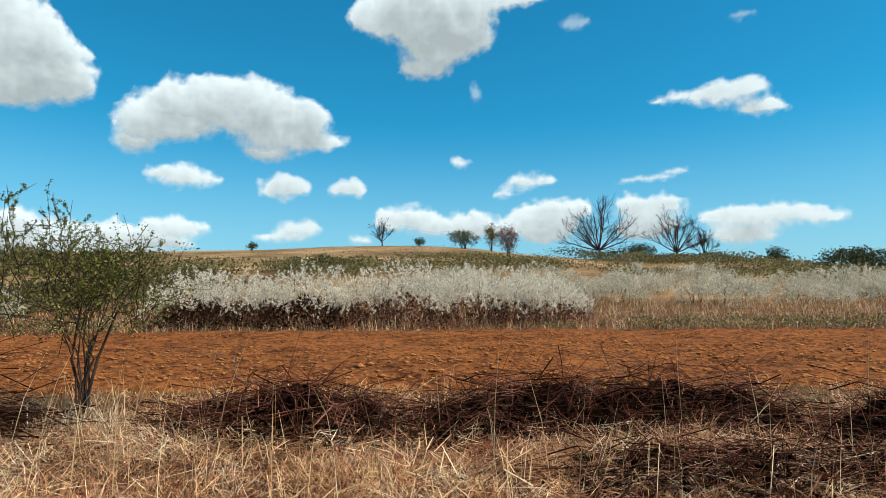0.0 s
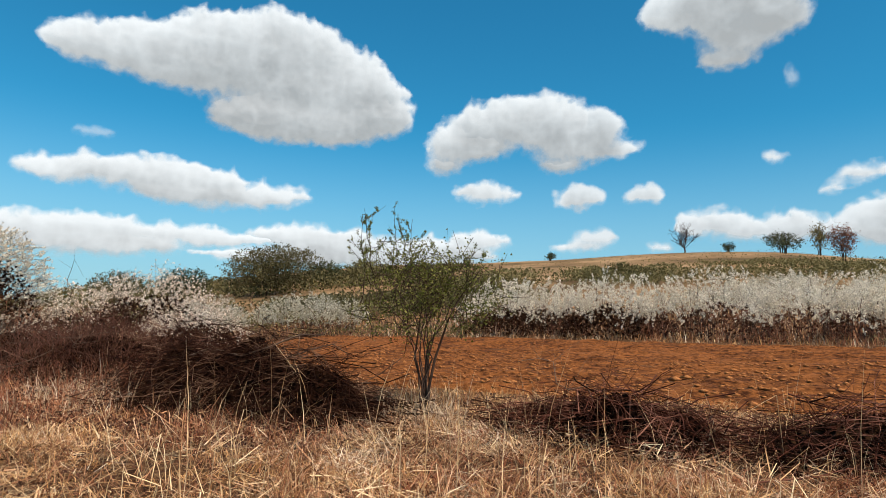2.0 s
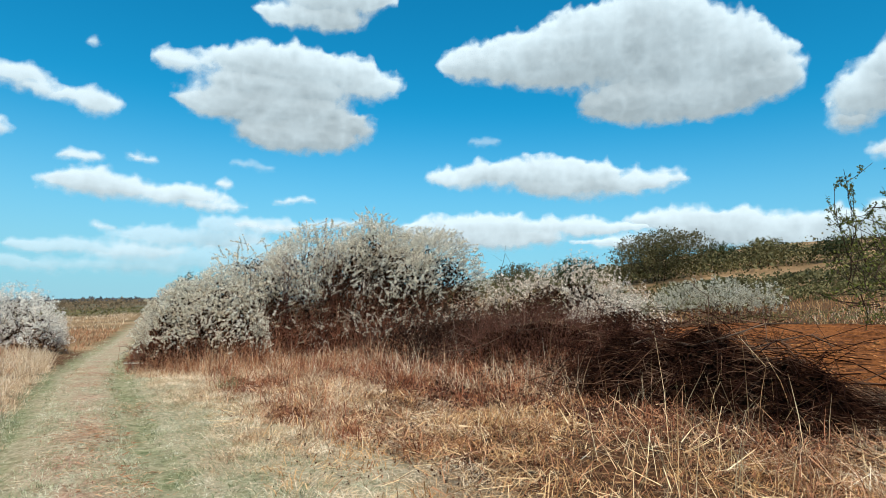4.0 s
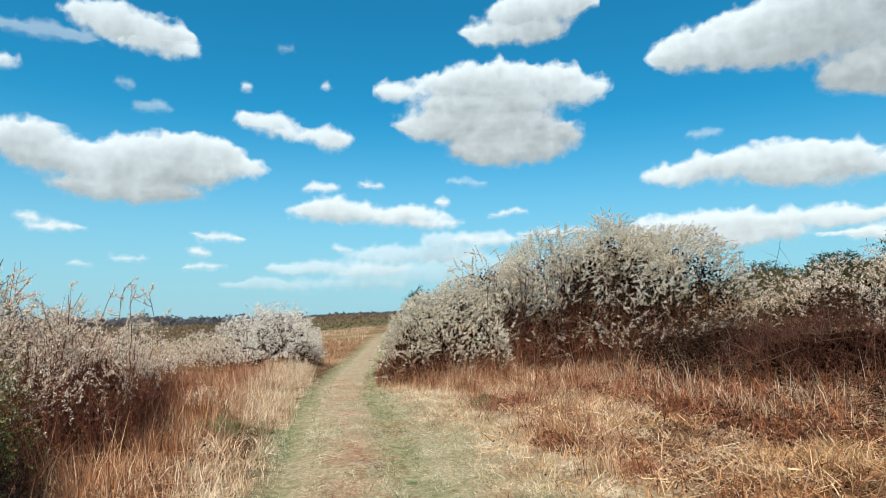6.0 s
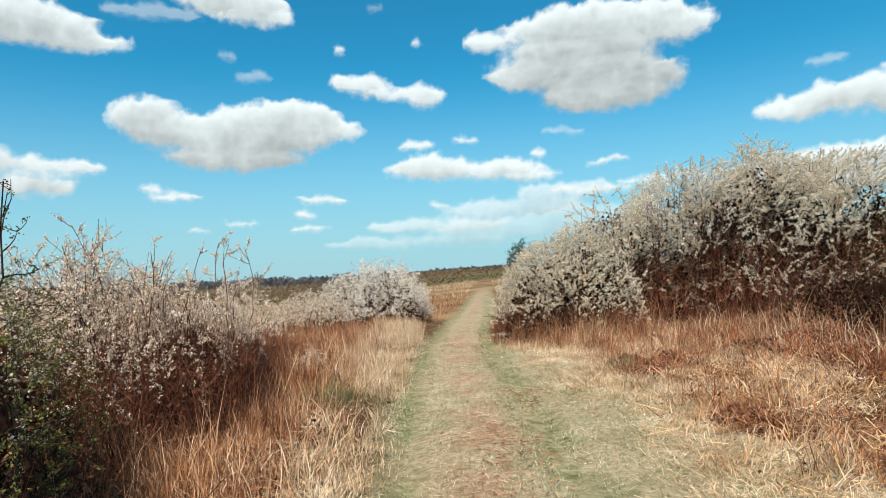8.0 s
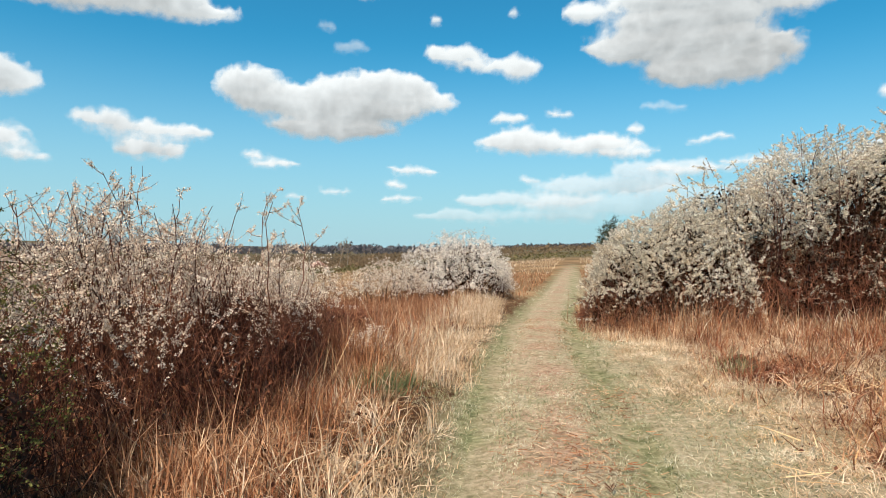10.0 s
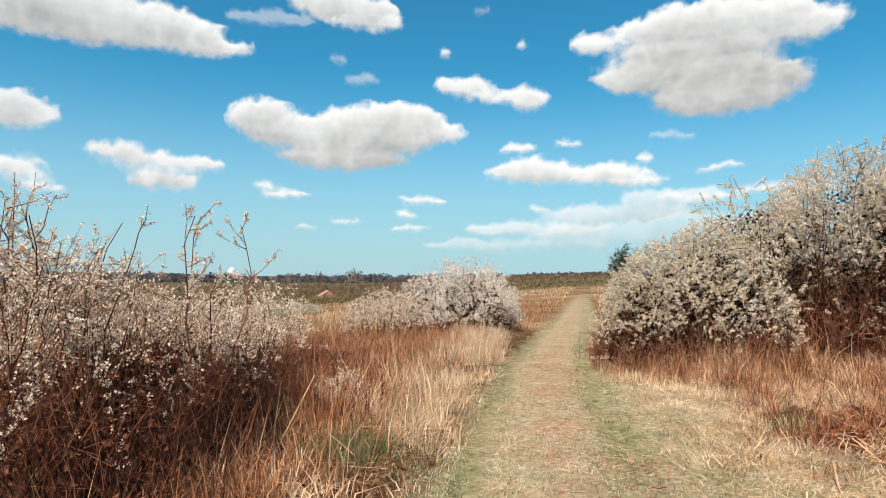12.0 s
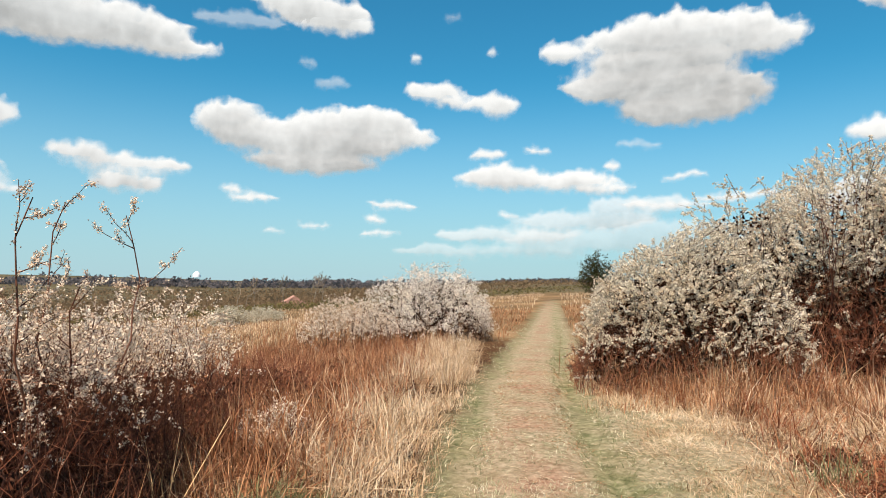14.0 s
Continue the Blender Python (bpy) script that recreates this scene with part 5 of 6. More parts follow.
def dead_fern(x, y, rng, radius=0.4, height=0.3):
    """A collapsed heap of rusty fern: crumpled leaves over a dark hollow, bent fronds and a few pale stalks across it."""
    n = 800
    r, a = radius * np.sqrt(rng.uniform(0, 1, n)), rng.uniform(0, 2 * np.pi, n)
    L = np.stack([x + r * np.cos(a), y + 0.8 * r * np.sin(a), np.zeros(n)], -1)
    lump = 0.55 + 0.9 * fbm(L[:, 0], L[:, 1], 0.16, 77, 3)
    L[:, 2] = land(L[:, 0], L[:, 1]) + height * np.clip(1 - (r / radius) ** 2, 0, 1) * lump * rng.uniform(0.0, 1.0, n) ** 0.5
    V, F = petals(L, 0.024 * rng.uniform(0.5, 1.6, n), rng, tri=True)
    tagged(piece("dead_fern", V, F, LITTER_RUST, None, "collapsed heap of crumpled rust-brown fern", kind="stuff"), category="fern")
    n = 34
    c = np.stack([x + rng.normal(0, radius * 0.6, n), y + rng.normal(0, radius * 0.55, n), np.zeros(n)], -1)
    tufts("dead_fern", "rust-brown fern fronds bent over", c, 16, (height, height * 2.4), (0.4, 1.4), (0.005, 0.011), RUST if x < -13 or y < 0 else STRAW_RED, rng, 0.09)


def brush_foot(P, rng, keep=0.35):
    """Less straw where the dark brush and brambles begin."""
    inside = ((P[:, 0] < -4.4) & (P[:, 1] > 5.5)) | ((P[:, 0] < -9.0) & (P[:, 1] > 4.9))
    return P[~inside | (rng.uniform(0, 1, len(P)) < keep)]


g = np.random.default_rng(55)
# north verge, in front of the brambles
tufts("dry_grass", "matted tussocks of dry straw-coloured grass", brush_foot(west_low(thin_east(scatter(2500, -13, 7, 1.2, 8.0, g, 0.5, 1, 1.2), g), g, -4.0, 2.3, 0.3), g), 24, (0.16, 0.42), (0.35, 1.15), (0.005, 0.012), STRAW, g, 0.11, (1.0, 2.6, 0.35))
tufts("dry_grass", "rust-brown tussocks of dead grass", west_low(scatter(2400, -13, 7, 2.0, 9.0, g, 0.4, 2, 1.6), g), 20, (0.15, 0.45), (0.3, 1.1), (0.005, 0.012), STRAW_RED, g, 0.12, (1.2, 2.8, 0.4))
tufts("dry_grass", "bright bleached tussocks drooping over", brush_foot(scatter(950, -13, 7, 1.6, 7.2, g, 0.5, 31, 1.4), g, 0.2), 26, (0.28, 0.55), (0.6, 1.25), (0.003, 0.008), STRAW_PALE, g, 0.09, (1.2, 3.0, 0.3))
straws("loose_straw", "loose broken straws lying criss-cross", brush_foot(west_low(thin_east(scatter(11000, -13, 7, 1.2, 8.4, g, 0.45, 21, 1.3), g), g), g, 0.25), (0.10, 0.36), (-8, 35), (0.005, 0.013), STRAW_PALE, g)
straws("loose_straw", "loose rusty straws lying criss-cross", west_low(scatter(9000, -13, 7, 1.6, 9.0, g, 0.4, 22, 1.5), g), (0.10, 0.36), (-8, 40), (0.006, 0.014), STRAW_RED, g)
grass("dry_grass", "tall pale dry grass stalks", scatter(2400, -8, 7, 3.4, 8.6, g, 0.5, 3), (0.35, 0.95), (0.05, 0.5), (0.004, 0.008), STRAW_PALE, g)
L = west_low(scatter(16000, -13, 7, 1.8, 8.6, g, 0.3, 28, 1.6), g)
L[:, 2] += g.uniform(0.0, 0.09, len(L))
V, F = petals(L, 0.016 * g.uniform(0.5, 1.5, len(L)), g, 0.25)
tagged(piece("dead_litter", V, F, LITTER_RED, None, "brown dead leaves and broken stalks in the grass", kind="stuff"), category="litter")
grass("dry_grass", "few tall bleached grass stems", scatter(190, -6, 6, 4.0, 7.4, g, 0.3, 29), (0.9, 1.5), (0.05, 0.3), (0.005, 0.008), STRAW_PALE, g)
tufts("dry_grass", "long bleached grass arching over the brush", scatter(420, -6.5, 7, 5.2, 7.6, g, 0.4, 61), 16, (0.5, 0.95), (0.7, 1.3), (0.005, 0.010), STRAW_TAN, g, 0.10)
tufts("dry_grass", "long rusty grass arching over the brush", scatter(420, -6.5, 7, 5.0, 8.0, g, 0.4, 62), 14, (0.4, 0.9), (0.5, 1.2), (0.005, 0.010), STRAW_RED, g, 0.12)
tufts("dry_grass", "tall dry grass round the hawthorn sapling's foot", np.array([(-4.35 + 0.3 * math.cos(k * 2.4) * (0.4 + 0.12 * k), 7.7 + 0.25 * math.sin(k * 2.4) * (0.4 + 0.12 * k), 0) for k in range(14)], float), 24, (0.4, 1.0), (0.1, 0.9), (0.005, 0.010), STRAW_TAN, g, 0.12)
tufts("dead_stalks", "rust-red dead grass before the brush heaps", scatter(620, -3.6, 4.6, 3.4, 7.0, g, 0.4, 65), 20, (0.15, 0.5), (0.4, 1.2), (0.005, 0.011), RUST, g, 0.14)
# right of the track, round the big bush
tufts("dry_grass", "dry straw tussocks beside the track", open_spots(scatter(2300, -27, -8, 1.0, 5.0, g, 0.45, 4, 1.15), FERN_SPOTS), 22, (0.2, 0.5), (0.4, 1.25), (0.005, 0.012), STRAW_TAN, g, 0.11, (1.1, 4.0, 0.2))
tufts("dry_grass", "low pale matted grass beside the track", open_spots(scatter(1800, -18, -4, 1.0, 3.4, g, 0.35, 32, 1.1), FERN_SPOTS), 20, (0.10, 0.28), (0.6, 1.3), (0.003, 0.007), STRAW_TAN, g, 0.12)
tufts("dry_grass", "tall dry grass at the foot of the blackthorn", scatter(650, -26, -10.5, 2.4, 6.0, g, 0.5, 5, 2.3), 16, (0.25, 0.75), (0.3, 1.2), (0.005, 0.012), STRAW_TAN, g, 0.08, (1.9, 3.1, 0.25))
straws("loose_straw", "loose broken straws lying criss-cross", west_low(scatter(5000, -24, -6, 1.0, 5.0, g, 0.4, 23, 1.2), g), (0.08, 0.26), (-8, 25), (0.004, 0.009), STRAW_TAN, g, 0.08)
grass("dead_stalks", "upright rust-red dead stalks", np.concatenate([scatter(3500, -26, -15, 2.6, 9.5, g, 0.55, 6, 2.4), scatter(1800, -15, -9, 5.2, 9.0, g, 0.55, 6, 2.4)]), (0.25, 1.0), (0.1, 1.1), (0.005, 0.010), RUST, g)
tufts("dead_stalks", "dense rusty stalks at the foot of the blackthorn", scatter(300, -24.5, -12.5, 2.6, 4.8, g, 0.55, 26, 2.6), 18, (0.3, 0.95), (0.2, 1.2), (0.006, 0.012), STRAW_RED, g, 0.16, (1.9, 3.1, 0.25))
tufts("dead_stalks", "rusty grass and stalks before the blackthorns", scatter(420, -18.0, -15.2, 2.6, 8.0, g, 0.5, 46, 2.5), 14, (0.3, 0.8), (0.3, 1.3), (0.006, 0.012), STRAW_RED, g, 0.15, (1.9, 3.1, 0.25))
tufts("dead_stalks", "dark rusty stalks before the blackthorns", scatter(600, -18.0, -9.0, 4.8, 8.6, g, 0.45, 47, 2.8), 14, (0.25, 0.8), (0.1, 1.1), (0.006, 0.012), RUST, g, 0.15)
tufts("dead_stalks", "tan and rusty stalks round the blackthorn's foot", scatter(420, -20.5, -16.6, 1.0, 3.4, g, 0.3, 49, 0.85), 14, (0.3, 0.85), (0.05, 1.0), (0.006, 0.012), STRAW_TAN, g, 0.13, (0.8, 3.0, 0.2))
tufts("dead_stalks", "rusty stalks round the blackthorn's foot", scatter(420, -20.5, -16.6, 1.2, 3.8, g, 0.4, 50, 1.0), 14, (0.35, 0.95), (0.0, 1.0), (0.006, 0.012), STRAW_RED, g, 0.13, (0.8, 3.0, 0.2))
tufts("dead_stalks", "tall tan and rusty stalks against the blackthorns", scatter(200, -18.2, -16.2, 3.0, 9.0, g, 0.4, 54, 2.6), 14, (0.35, 1.0), (0.1, 1.0), (0.006, 0.013), STRAW_TAN, g, 0.14)
tufts("dead_stalks", "dark rusty stalks in the tan grass", scatter(330, -18.5, -11.0, 2.3, 5.2, g, 0.55, 56, 2.1), 12, (0.25, 0.9), (0.1, 1.1), (0.005, 0.010), RUST, g, 0.16)
tufts("dead_stalks", "tall rust-red stalks hiding the blackthorns' feet", np.concatenate([scatter(190, -18.4, -16.2, 1.8, 8.4, g, 0.35, 66, 1.7), scatter(120, -23.0, -17.4, 1.1, 2.1, g, 0.3, 67, 0.9)]), 16, (0.45, 1.0), (0.0, 0.9), (0.006, 0.013), STRAW_RED, g, 0.16)
tufts("dry_grass", "tan dry grass growing through the brambles", scatter(330, -16.0, -8.5, 5.4, 9.2, g, 0.4, 68), 14, (0.35, 0.95), (0.1, 1.0), (0.005, 0.010), STRAW_TAN, g, 0.12)
tufts("dry_grass", "tan grass thinning out towards the track", open_spots(scatter(900, -20, -8, 1.2, 3.2, g, 0.45, 69, 1.25, 2.9), FERN_SPOTS), 16, (0.12, 0.42), (0.2, 1.2), (0.004, 0.009), STRAW_TAN, g, 0.12, (1.2, 2.6, 0.4))
tufts("dead_stalks", "dark rusty grass at the foot of the brambles", np.concatenate([scatter(380, -15.0, -8.8, 4.7, 6.6, g, 0.35, 71), scatter(220, -8.8, -4.6, 5.3, 6.6, g, 0.4, 72)]), 14, (0.2, 0.65), (0.2, 1.2), (0.005, 0.010), RUST, g, 0.15)
L = np.concatenate([scatter(7000, -15.0, -8.8, 4.7, 7.4, g, 0.3, 73), scatter(4000, -8.8, -4.4, 5.4, 7.0, g, 0.3, 74)])
L[:, 2] += g.uniform(0.0, 0.16, len(L))
V, F = petals(L, 0.024 * g.uniform(0.5, 1.5, len(L)), g, tri=True)
tagged(piece("dead_litter", V, F, LITTER_RED, None, "brown dead leaves heaped at the brambles' foot", kind="stuff"), category="litter")
# left verge
tufts("dry_grass", "bleached tussocks of dry grass along the track", open_spots(open_spots(scatter(1900, -30, -3, -2.05, -0.6, g, 0.5, 7, 0.92), FERN_SPOTS), GREEN_SPOTS, 0.3), 24, (0.3, 0.78), (0.1, 1.1), (0.005, 0.012), STRAW_TAN, g, 0.10, (0.85, 1.5, 0.35))
tufts("dry_grass", "rusty dead tussocks beyond the verge", open_spots(scatter(700, -30, -3, -5.0, -1.5, g, 0.5, 33, 1.6), FERN_SPOTS), 20, (0.3, 0.8), (0.1, 1.1), (0.006, 0.014), RUST, g, 0.12, (1.3, 2.0, 0.5))
tufts("dry_grass", "rust-brown tussocks of dead grass", open_spots(open_spots(scatter(2600, -30, -4, -7.5, -1.6, g, 0.5, 8, 1.7), FERN_SPOTS, 0.28), GREEN_SPOTS, 0.3), 18, (0.28, 0.75), (0.05, 1.0), (0.006, 0.015), STRAW_RED, g, 0.15, (1.5, 2.4, 0.5))
straws("loose_straw", "loose broken straws leaning criss-cross", scatter(9000, -26, -3, -5.0, -1.1, g, 0.4, 24, 1.3), (0.15, 0.5), (-5, 60), (0.004, 0.009), STRAW_RED, g, 0.2)
grass("dead_stalks", "upright rust-red dead stalks", scatter(4500, -30, -4, -7.5, -1.9, g, 0.6, 9, 2.1), (0.35, 1.15), (0.0, 0.7), (0.005, 0.010), RUST, g)
tufts("dead_stalks", "dense rusty stalks in front of the thicket", open_spots(scatter(600, -15.0, -5.5, -3.4, -1.9, g, 0.3, 27, 1.8), FERN_SPOTS), 14, (0.3, 0.95), (0.0, 0.8), (0.005, 0.010), STRAW_RED, g, 0.14)
L = scatter(14000, -26, -4, -6.5, -1.4, g, 0.3, 34, 1.6)
L[:, 2] += g.uniform(0.0, 0.22, len(L)) * g.uniform(0, 1, len(L))
V, F = petals(L, 0.018 * g.uniform(0.5, 1.5, len(L)), g, 0.25)
tagged(piece("dead_litter", V, F, LITTER_RED, None, "brown dead leaves and broken stalks in the grass", kind="stuff"), category="litter")
# the verge behind the first steps
grass("dry_grass", "dry straw grass south of the track's start", scatter(9000, -4, 9, -8, -0.8, g, 0.25, 51, 0.95), (0.2, 0.6), (0.2, 1.1), (0.010, 0.022), STRAW_TAN, g)
grass("dry_grass", "rusty grass south of the track's start", scatter(8000, -4, 9, -9, -1.3, g, 0.35, 52, 1.5), (0.25, 0.65), (0.2, 1.1), (0.010, 0.022), STRAW_RED, g)
grass("dry_grass", "dry straw grass beside the track's start", scatter(5000, 6, 14, -4, 9, g, 0.3, 53, 1.1), (0.2, 0.5), (0.3, 1.1), (0.010, 0.022), STRAW, g)
tufts("dead_stalks", "russet grass and stems along the thicket's foot", open_spots(scatter(520, -14.5, -7.5, -2.9, -1.8, g, 0.3, 55, 1.8), FERN_SPOTS), 16, (0.25, 0.8), (0.1, 1.1), (0.005, 0.011), STRAW_RED, g, 0.14)
for k, (fx, fy) in enumerate(FERN_SPOTS):
    dead_fern(fx, fy, g, 0.36 + 0.06 * (k % 3), 0.17 + 0.04 * (k % 2))
L = np.stack([g.normal(-11.9, 0.5, 12), g.normal(-2.5, 0.3, 12), np.zeros(12)], -1)
L[:, 2] = land(L[:, 0], L[:, 1])
straws("dry_stalks", "long pale dead stalks leaning across the fern", L, (0.5, 1.0), (15, 50), (0.007, 0.011), STRAW_PALE, g, 0.05)
grass("dry_stalks", "tall pale reed-like stalks before the thicket", np.array([(-12.5 + 0.28 * math.sin(k * 5.1), -2.45 + 0.22 * math.cos(k * 3.7), -0.1) for k in range(16)], float), (0.6, 0.95), (0.0, 0.25), (0.009, 0.014), STRAW_PALE, g)
# meadow falling away to the south-west
grass("dry_grass", "dry grass of the meadow falling away from the track", scatter(14000, -62, -14, -34, -7.0, g, 0.25, 35, 6.0), (0.35, 0.9), (0.1, 0.8), (0.014, 0.035), STRAW_TAN, g)
grass("dry_grass", "rusty grass of the meadow falling away from the track", scatter(9000, -62, -10, -34, -6.0, g, 0.5, 36, 5.0), (0.35, 0.9), (0.1, 0.8), (0.014, 0.03), STRAW_RED, g)
tufts("dead_stalks", "small clump of upright rusty stems in the dry grass", np.array([(-9.8, 2.9, 0), (-9.5, 3.1, 0), (-10.3, 2.8, 0), (-8.4, 2.7, 0), (-8.1, 2.9, 0), (-11.2, 2.6, 0), (-13.6, 2.5, 0), (-16.0, 2.8, 0), (-15.6, 2.9, 0), (-9.3, -1.7, 0), (-9.1, -1.85, 0), (-12.9, 3.6, 0), (-12.4, 3.5, 0), (-7.4, 3.2, 0), (-7.0, 3.6, 0), (-5.6, 3.5, 0)], float), 80, (0.18, 0.55), (0.2, 1.1), (0.005, 0.011), RUST, g, 0.14)
# the track itself
grass("turf", "short straw-coloured turf of the track", scatter(43000, -13.5, -4, -1.5, 1.7, g, 0.0, 10, 0.0, 1.5), (0.04, 0.11), (0.3, 1.1), (0.003, 0.006), TURF, g)
grass("turf", "short straw-coloured turf of the track", scatter(14000, -22, -14, -1.5, 2.4, g, 0.0, 10, 0.0, 1.5), (0.03, 0.09), (0.4, 1.2), (0.005, 0.011), TURF, g)
grass("turf", "short straw-coloured turf of the track", scatter(8000, -45, -22, -1.0, 5.0, g, 0.0, 10, 0.0, 1.5), (0.04, 0.10), (0.4, 1.2), (0.010, 0.02), TURF, g)
grass("turf", "low pale grass beside the track", scatter(17000, -14, -3, 1.3, 2.6, g, 0.0, 10, 1.4, 2.4), (0.04, 0.13), (0.5, 1.25), (0.003, 0.007), TURF, g)
tufts("green_grass", "grey-green grass in the low verge", scatter(260, -14, -3, 1.0, 2.4, g, 0.5, 48, 1.1, 2.2), 26, (0.05, 0.16), (0.4, 1.2), (0.003, 0.007), GREEN, g, 0.14)
grass("turf", "short straw-coloured turf of the track", scatter(4000, -3, 3, -1.4, 1.7, g, 0.0, 10, 0.0, 1.5), (0.03, 0.09), (0.4, 1.2), (0.005, 0.010), TURF, g)
straws("loose_straw", "flattened pale straws on the track", scatter(6000, -18, 0, -1.4, 2.2, g, 0.3, 25, 0.0, 1.6), (0.04, 0.13), (-3, 12), (0.002, 0.005), STRAW_TAN, g, 0.03)
tufts("turf", "flattened reddish dead grass along the track's middle", np.concatenate([scatter(1400, -22, -3, -0.6, 1.6, g, 0.58, 41, 0.0, 0.5), scatter(120, -20, 2, -1.4, 2.0, g, 0.6, 42, 0.9, 1.4)]), 20, (0.04, 0.11), (0.7, 1.25), (0.004, 0.009), STRAW_RED, g, 0.12)
tufts("green_grass", "grey-green tufts scattered over the track", scatter(700, -20, -3, -1.6, 2.4, g, 0.5, 63, 0.0, 1.9), 18, (0.03, 0.10), (0.4, 1.2), (0.003, 0.007), GREEN, g, 0.10)
tufts("turf", "pale bleached tufts scattered over the track", scatter(1100, -20, -3, -1.5, 2.6, g, 0.5, 64, 0.0, 2.3), 16, (0.04, 0.12), (0.7, 1.3), (0.003, 0.007), TURF, g, 0.10)
for side in (-0.72, 0.66, -0.95):
    rut = scatter(60000, -26, 2, -2.4, 2.6, g, 0.42, 11 + side, 0.0, 2.2)
    rut = rut[np.abs(rut[:, 1] - track_y(rut[:, 0]) + 0.16 * fbm(rut[:, 0], rut[:, 1], 1.8, 45, 2) - side) < 0.24]
    grass("green_grass", "fresh green grass in the wheel ruts", rut, (0.04, 0.12), (0.2, 1.0), (0.004, 0.008), GREEN, g)
tufts("green_grass", "thick fresh green tuft in the dry verge", np.concatenate([GREEN_SPOTS, GREEN_SPOTS + 0.13, GREEN_SPOTS - (0.1, -0.08)]) @ np.array([[1.0, 0, 0], [0, 1.0, 0]]), 120, (0.2, 0.42), (0.1, 0.9), (0.004, 0.009), GREEN, g, 0.12)
for sx, sy, rx, ry, n in ((-9.8, 0.2, 0.7, 0.22, 700), (-12.3, 0.75, 0.5, 0.2, 350), (-7.6, 0.35, 0.5, 0.2, 300)):
    L = np.stack([g.normal(sx, rx, n), g.normal(sy, ry, n), np.zeros(n)], -1)
    L[:, 2] = land(L[:, 0], L[:, 1]) + 0.01
    straws("loose_straw", "trodden rust-red straw on the track", L, (0.03, 0.11), (-5, 12), (0.004, 0.009), STRAW_RED, g, 0.03)
tufts("green_grass", "fresh green tuft at the track's edge", np.array([(-12.2, -1.8, 0.0), (-12.45, -1.95, 0.0), (-12.6, -1.8, 0.0), (-12.3, -2.05, 0.0), (-12.0, -1.7, 0.0), (-16.5, -1.5, 0.0), (-13.6, 2.5, 0.0), (4.6, 8.4, 0.0), (5.3, 8.3, 0.0), (6.0, 8.2, 0.0), (5.0, 8.9, 0.0), (4.2, 8.9, 0.0)]), 120, (0.16, 0.42), (0.1, 0.9), (0.004, 0.009), GREEN, g, 0.12)
tufts("green_grass", "low grey-green tufts at the track's edge", np.concatenate([scatter(420, -24, 0, 0.8, 2.4, g, 0.45, 43, 0.95, 1.75), scatter(420, -24, 0, -2.0, -0.6, g, 0.45, 44, 0.7, 1.2)]), 16, (0.05, 0.16), (0.4, 1.2), (0.004, 0.009), GREEN, g, 0.1)
grass("dry_grass", "dry grass along the far end of the track", scatter(14000, -70, -30, -12, 12, g, 0.35, 30, 1.3), (0.3, 0.75), (0.1, 0.7), (0.015, 0.035), STRAW_RED, g)
grass("dry_grass", "dry grass of the open land ahead", scatter(9000, -150, -66, -45, 30, g, 0.3, 39, 1.5), (0.4, 0.9), (0.1, 0.7), (0.04, 0.08), STRAW_TAN, g)
# bank beyond the field, and the slope
grass("dry_grass", "dry grass on the bank behind the field", scatter(13000, -34, 40, 28.2, 46, g, 0.35, 12), (0.3, 0.8), (0.1, 0.7), (0.015, 0.035), STRAW, g)
grass("dry_grass", "rusty dead grass on the bank behind the field", scatter(8000, -20, 42, 28.4, 46, g, 0.4, 37), (0.3, 0.85), (0.1, 0.7), (0.015, 0.03), STRAW_RED, g)
grass("dry_grass", "pale dead grass on the bank behind the field", scatter(10000, -20, 42, 28.4, 46, g, 0.4, 75), (0.3, 0.85), (0.1, 0.8), (0.015, 0.03), STRAW_TAN, g)
tufts("dead_stalks", "tall rusty stalks before the hedge", scatter(80, -5, 10, 28.7, 30.4, g, 0.6, 38), 14, (0.3, 1.1), (0.0, 0.5), (0.012, 0.024), RUST, g, 0.2)
grass("dry_grass", "dry grass at the field's near edge", scatter(9000, -21, 16, 8.2, 9.8, g, 0.2, 13), (0.15, 0.5), (0.3, 1.1), (0.006, 0.012), STRAW, g)

# clods on the ploughed field
c = np.random.default_rng(77)
n = 8000
cx = np.concatenate([c.uniform(-16, 12, n), c.uniform(-20, 24, n // 2)])
cy = np.concatenate([9.5 + 9 * c.uniform(0, 1, n) ** 1.3, c.uniform(10, 28, n // 2)])
cr = (0.010 + 0.040 * c.uniform(0, 1, len(cx)) ** 2.6) * np.where(c.uniform(0, 1, len(cx)) > 0.97, 1.7, 1)
IV = np.array([(1, 0, 0), (-1, 0, 0), (0, 1, 0), (0, -1, 0), (0, 0, 1), (0, 0, -1)], float)
IF = np.array([(0, 2, 4), (2, 1, 4), (1, 3, 4), (3, 0, 4), (2, 0, 5), (1, 2, 5), (3, 1, 5), (0, 3, 5)])
lump = IV[None] * cr[:, None, None] * c.uniform(0.45, 1.5, (len(cx), len(IV), 1)) * np.array([1.5, 1.0, 0.6])
lump += np.stack([cx, cy, field_z(cx, cy) + cr * 0.2], -1)[:, None]
clods = piece("clods", lump.reshape(-1, 3), (IF[None] + np.arange(len(cx))[:, None, None] * len(IV)).reshape(-1, 3), CLOD, None, "clods of red-brown soil on the ploughed strip", kind="stuff")
tagged(clods, category="soil")


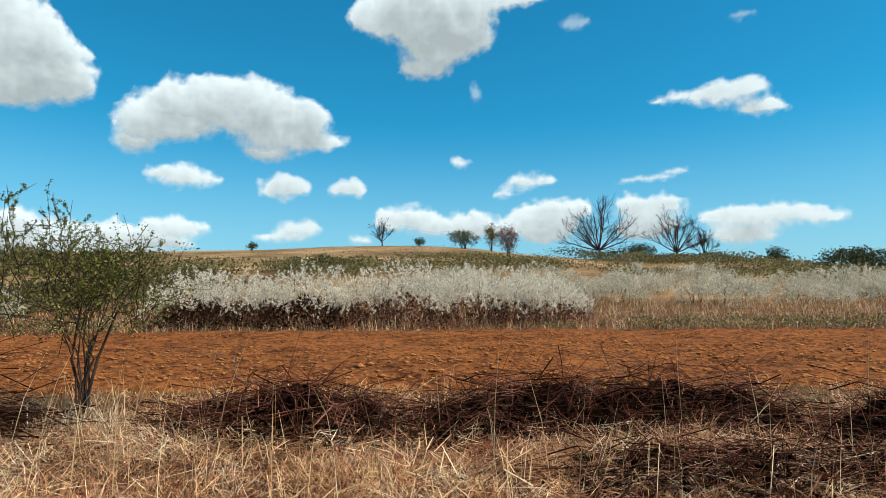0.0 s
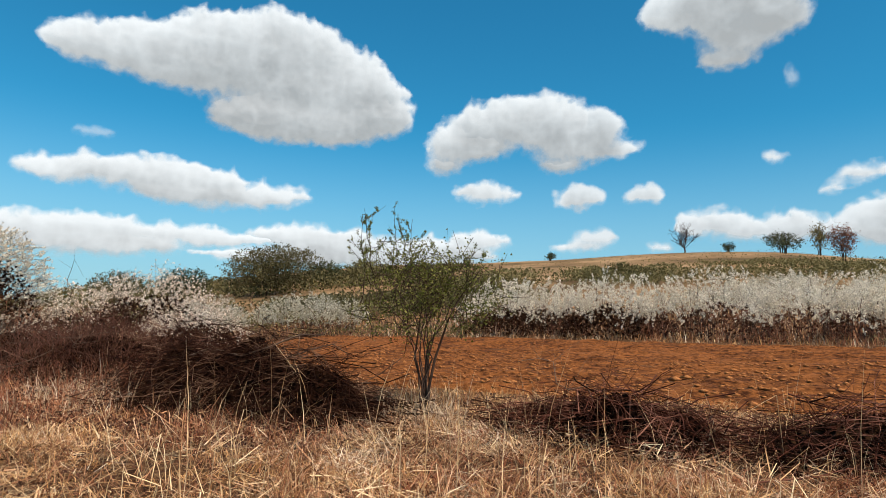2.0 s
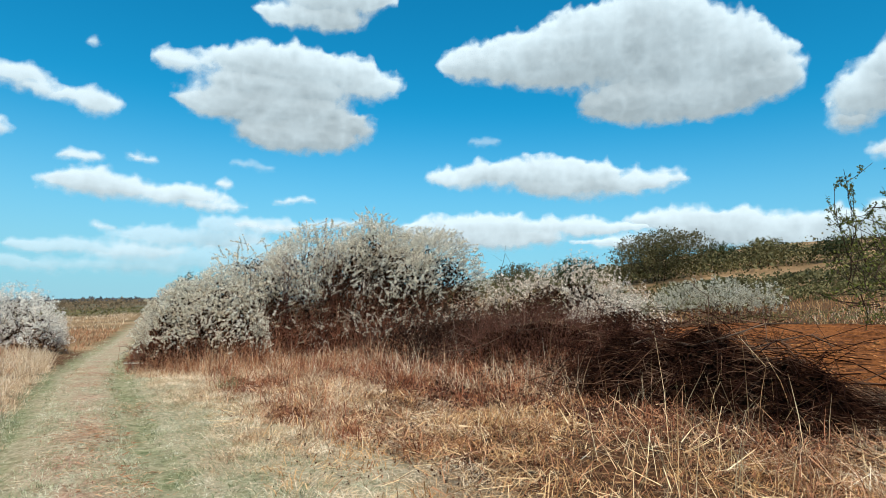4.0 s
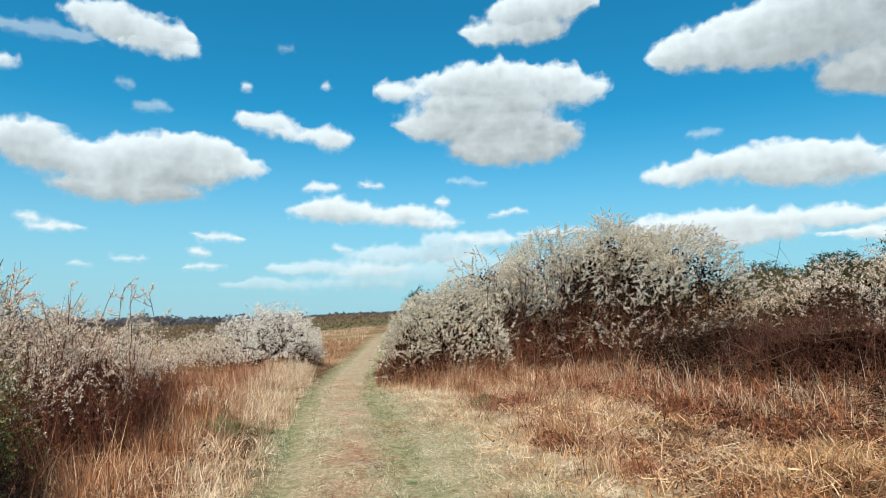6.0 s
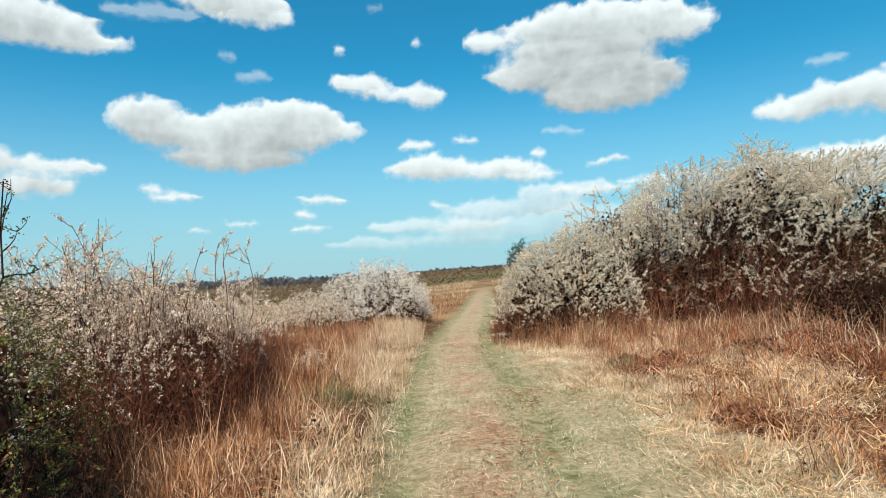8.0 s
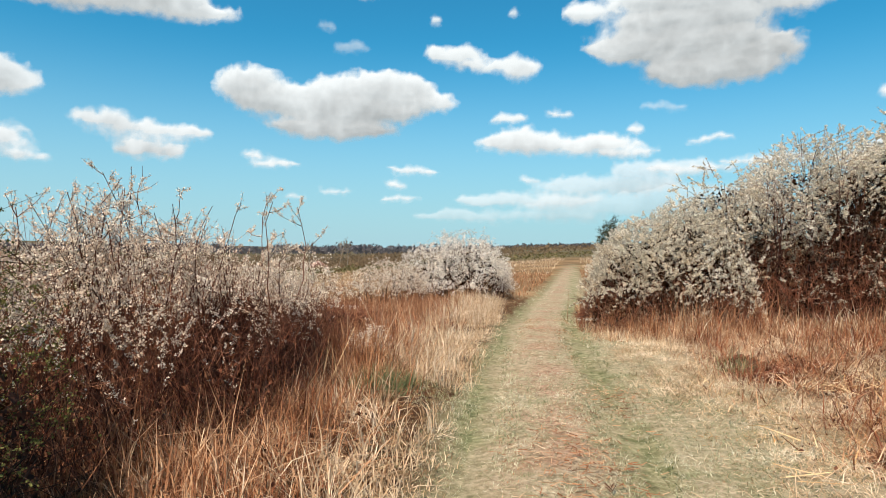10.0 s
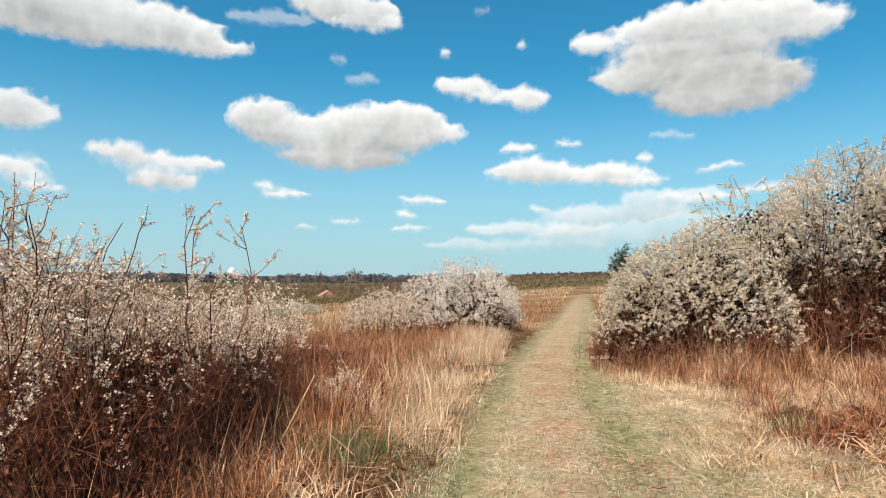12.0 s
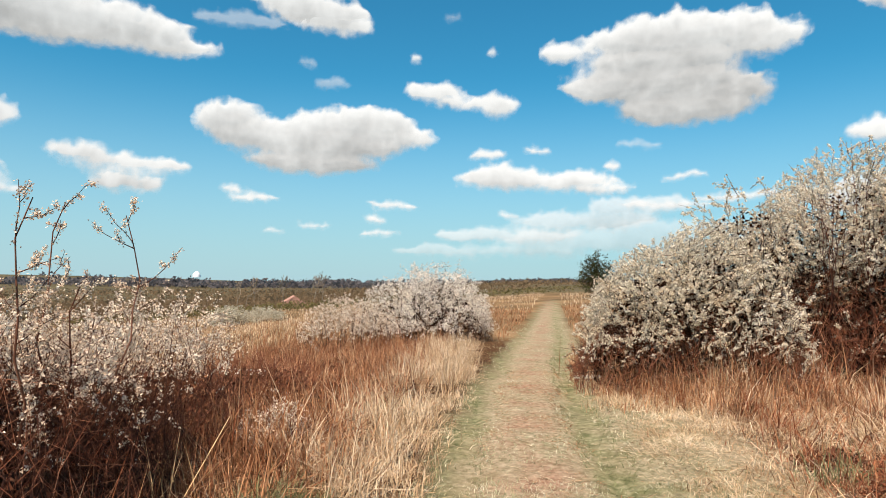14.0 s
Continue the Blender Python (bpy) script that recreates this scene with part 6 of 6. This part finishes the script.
# ---- far house and dome ----
def box(x0, y0, z0, x1, y1, z1):
    V = np.array([(x, y, z) for z in (z0, z1) for y in (y0, y1) for x in (x0, x1)], float)
    F = np.array([(0, 2, 3, 1), (4, 5, 7, 6), (0, 1, 5, 4), (2, 6, 7, 3), (0, 4, 6, 2), (1, 3, 7, 5)])
    return V, F


PLASTER = soil("pale_plaster", (0.50, 0.46, 0.40), (0.62, 0.58, 0.52), 1.0, 0.1)
TILES = soil("red_roof_tiles", (0.34, 0.18, 0.14), (0.46, 0.27, 0.21), 2.0, 0.3)
DOME = soil("white_membrane", (0.82, 0.83, 0.85), (0.90, 0.90, 0.91), 0.2, 0.05)
hx, hy = polar(106.9, 190, -8.2, -0.3)
house = thing("house", "far low house with a red tiled roof", "house", (hx, hy, at(hx, hy) - 2.2))
piece("wall", *box(-5, -4, -0.5, 5, 4, 2.6), PLASTER, house)
RV = np.array([(-5.4, -4.5, 2.5), (5.4, -4.5, 2.5), (5.4, 4.5, 2.5), (-5.4, 4.5, 2.5), (-5.4, 0, 5.2), (5.4, 0, 5.2)], float)
roof = new("roof", bpy.data.meshes.new("roof"))
roof.data.from_pydata([tuple(v) for v in RV], [], [(0, 1, 5, 4), (2, 3, 4, 5), (0, 4, 3), (1, 2, 5), (0, 3, 2, 1)])
roof.data.materials.append(TILES)
roof.parent = house
house.rotation_euler = (0, 0, radians(20))
dx, dy = polar(114.9, 1380, -8.2, -0.3)
u, w = np.meshgrid(np.linspace(0, 2 * np.pi, 25), np.linspace(0, np.pi / 2, 9))
DV = np.stack([np.cos(u) * np.cos(w) * 8, np.sin(u) * np.cos(w) * 8, np.sin(w) * 12], -1).reshape(-1, 3)
i = np.arange(9 * 25).reshape(9, 25)
DF = np.stack([i[:-1, :-1], i[:-1, 1:], i[1:, 1:], i[1:, :-1]], -1).reshape(-1, 4)
dome = piece("storage_dome", DV, DF, DOME, None, "white dome standing above the distant woods", smooth=True)
tagged(dome, category="dome")
dome.location = (dx, dy, 5.0)
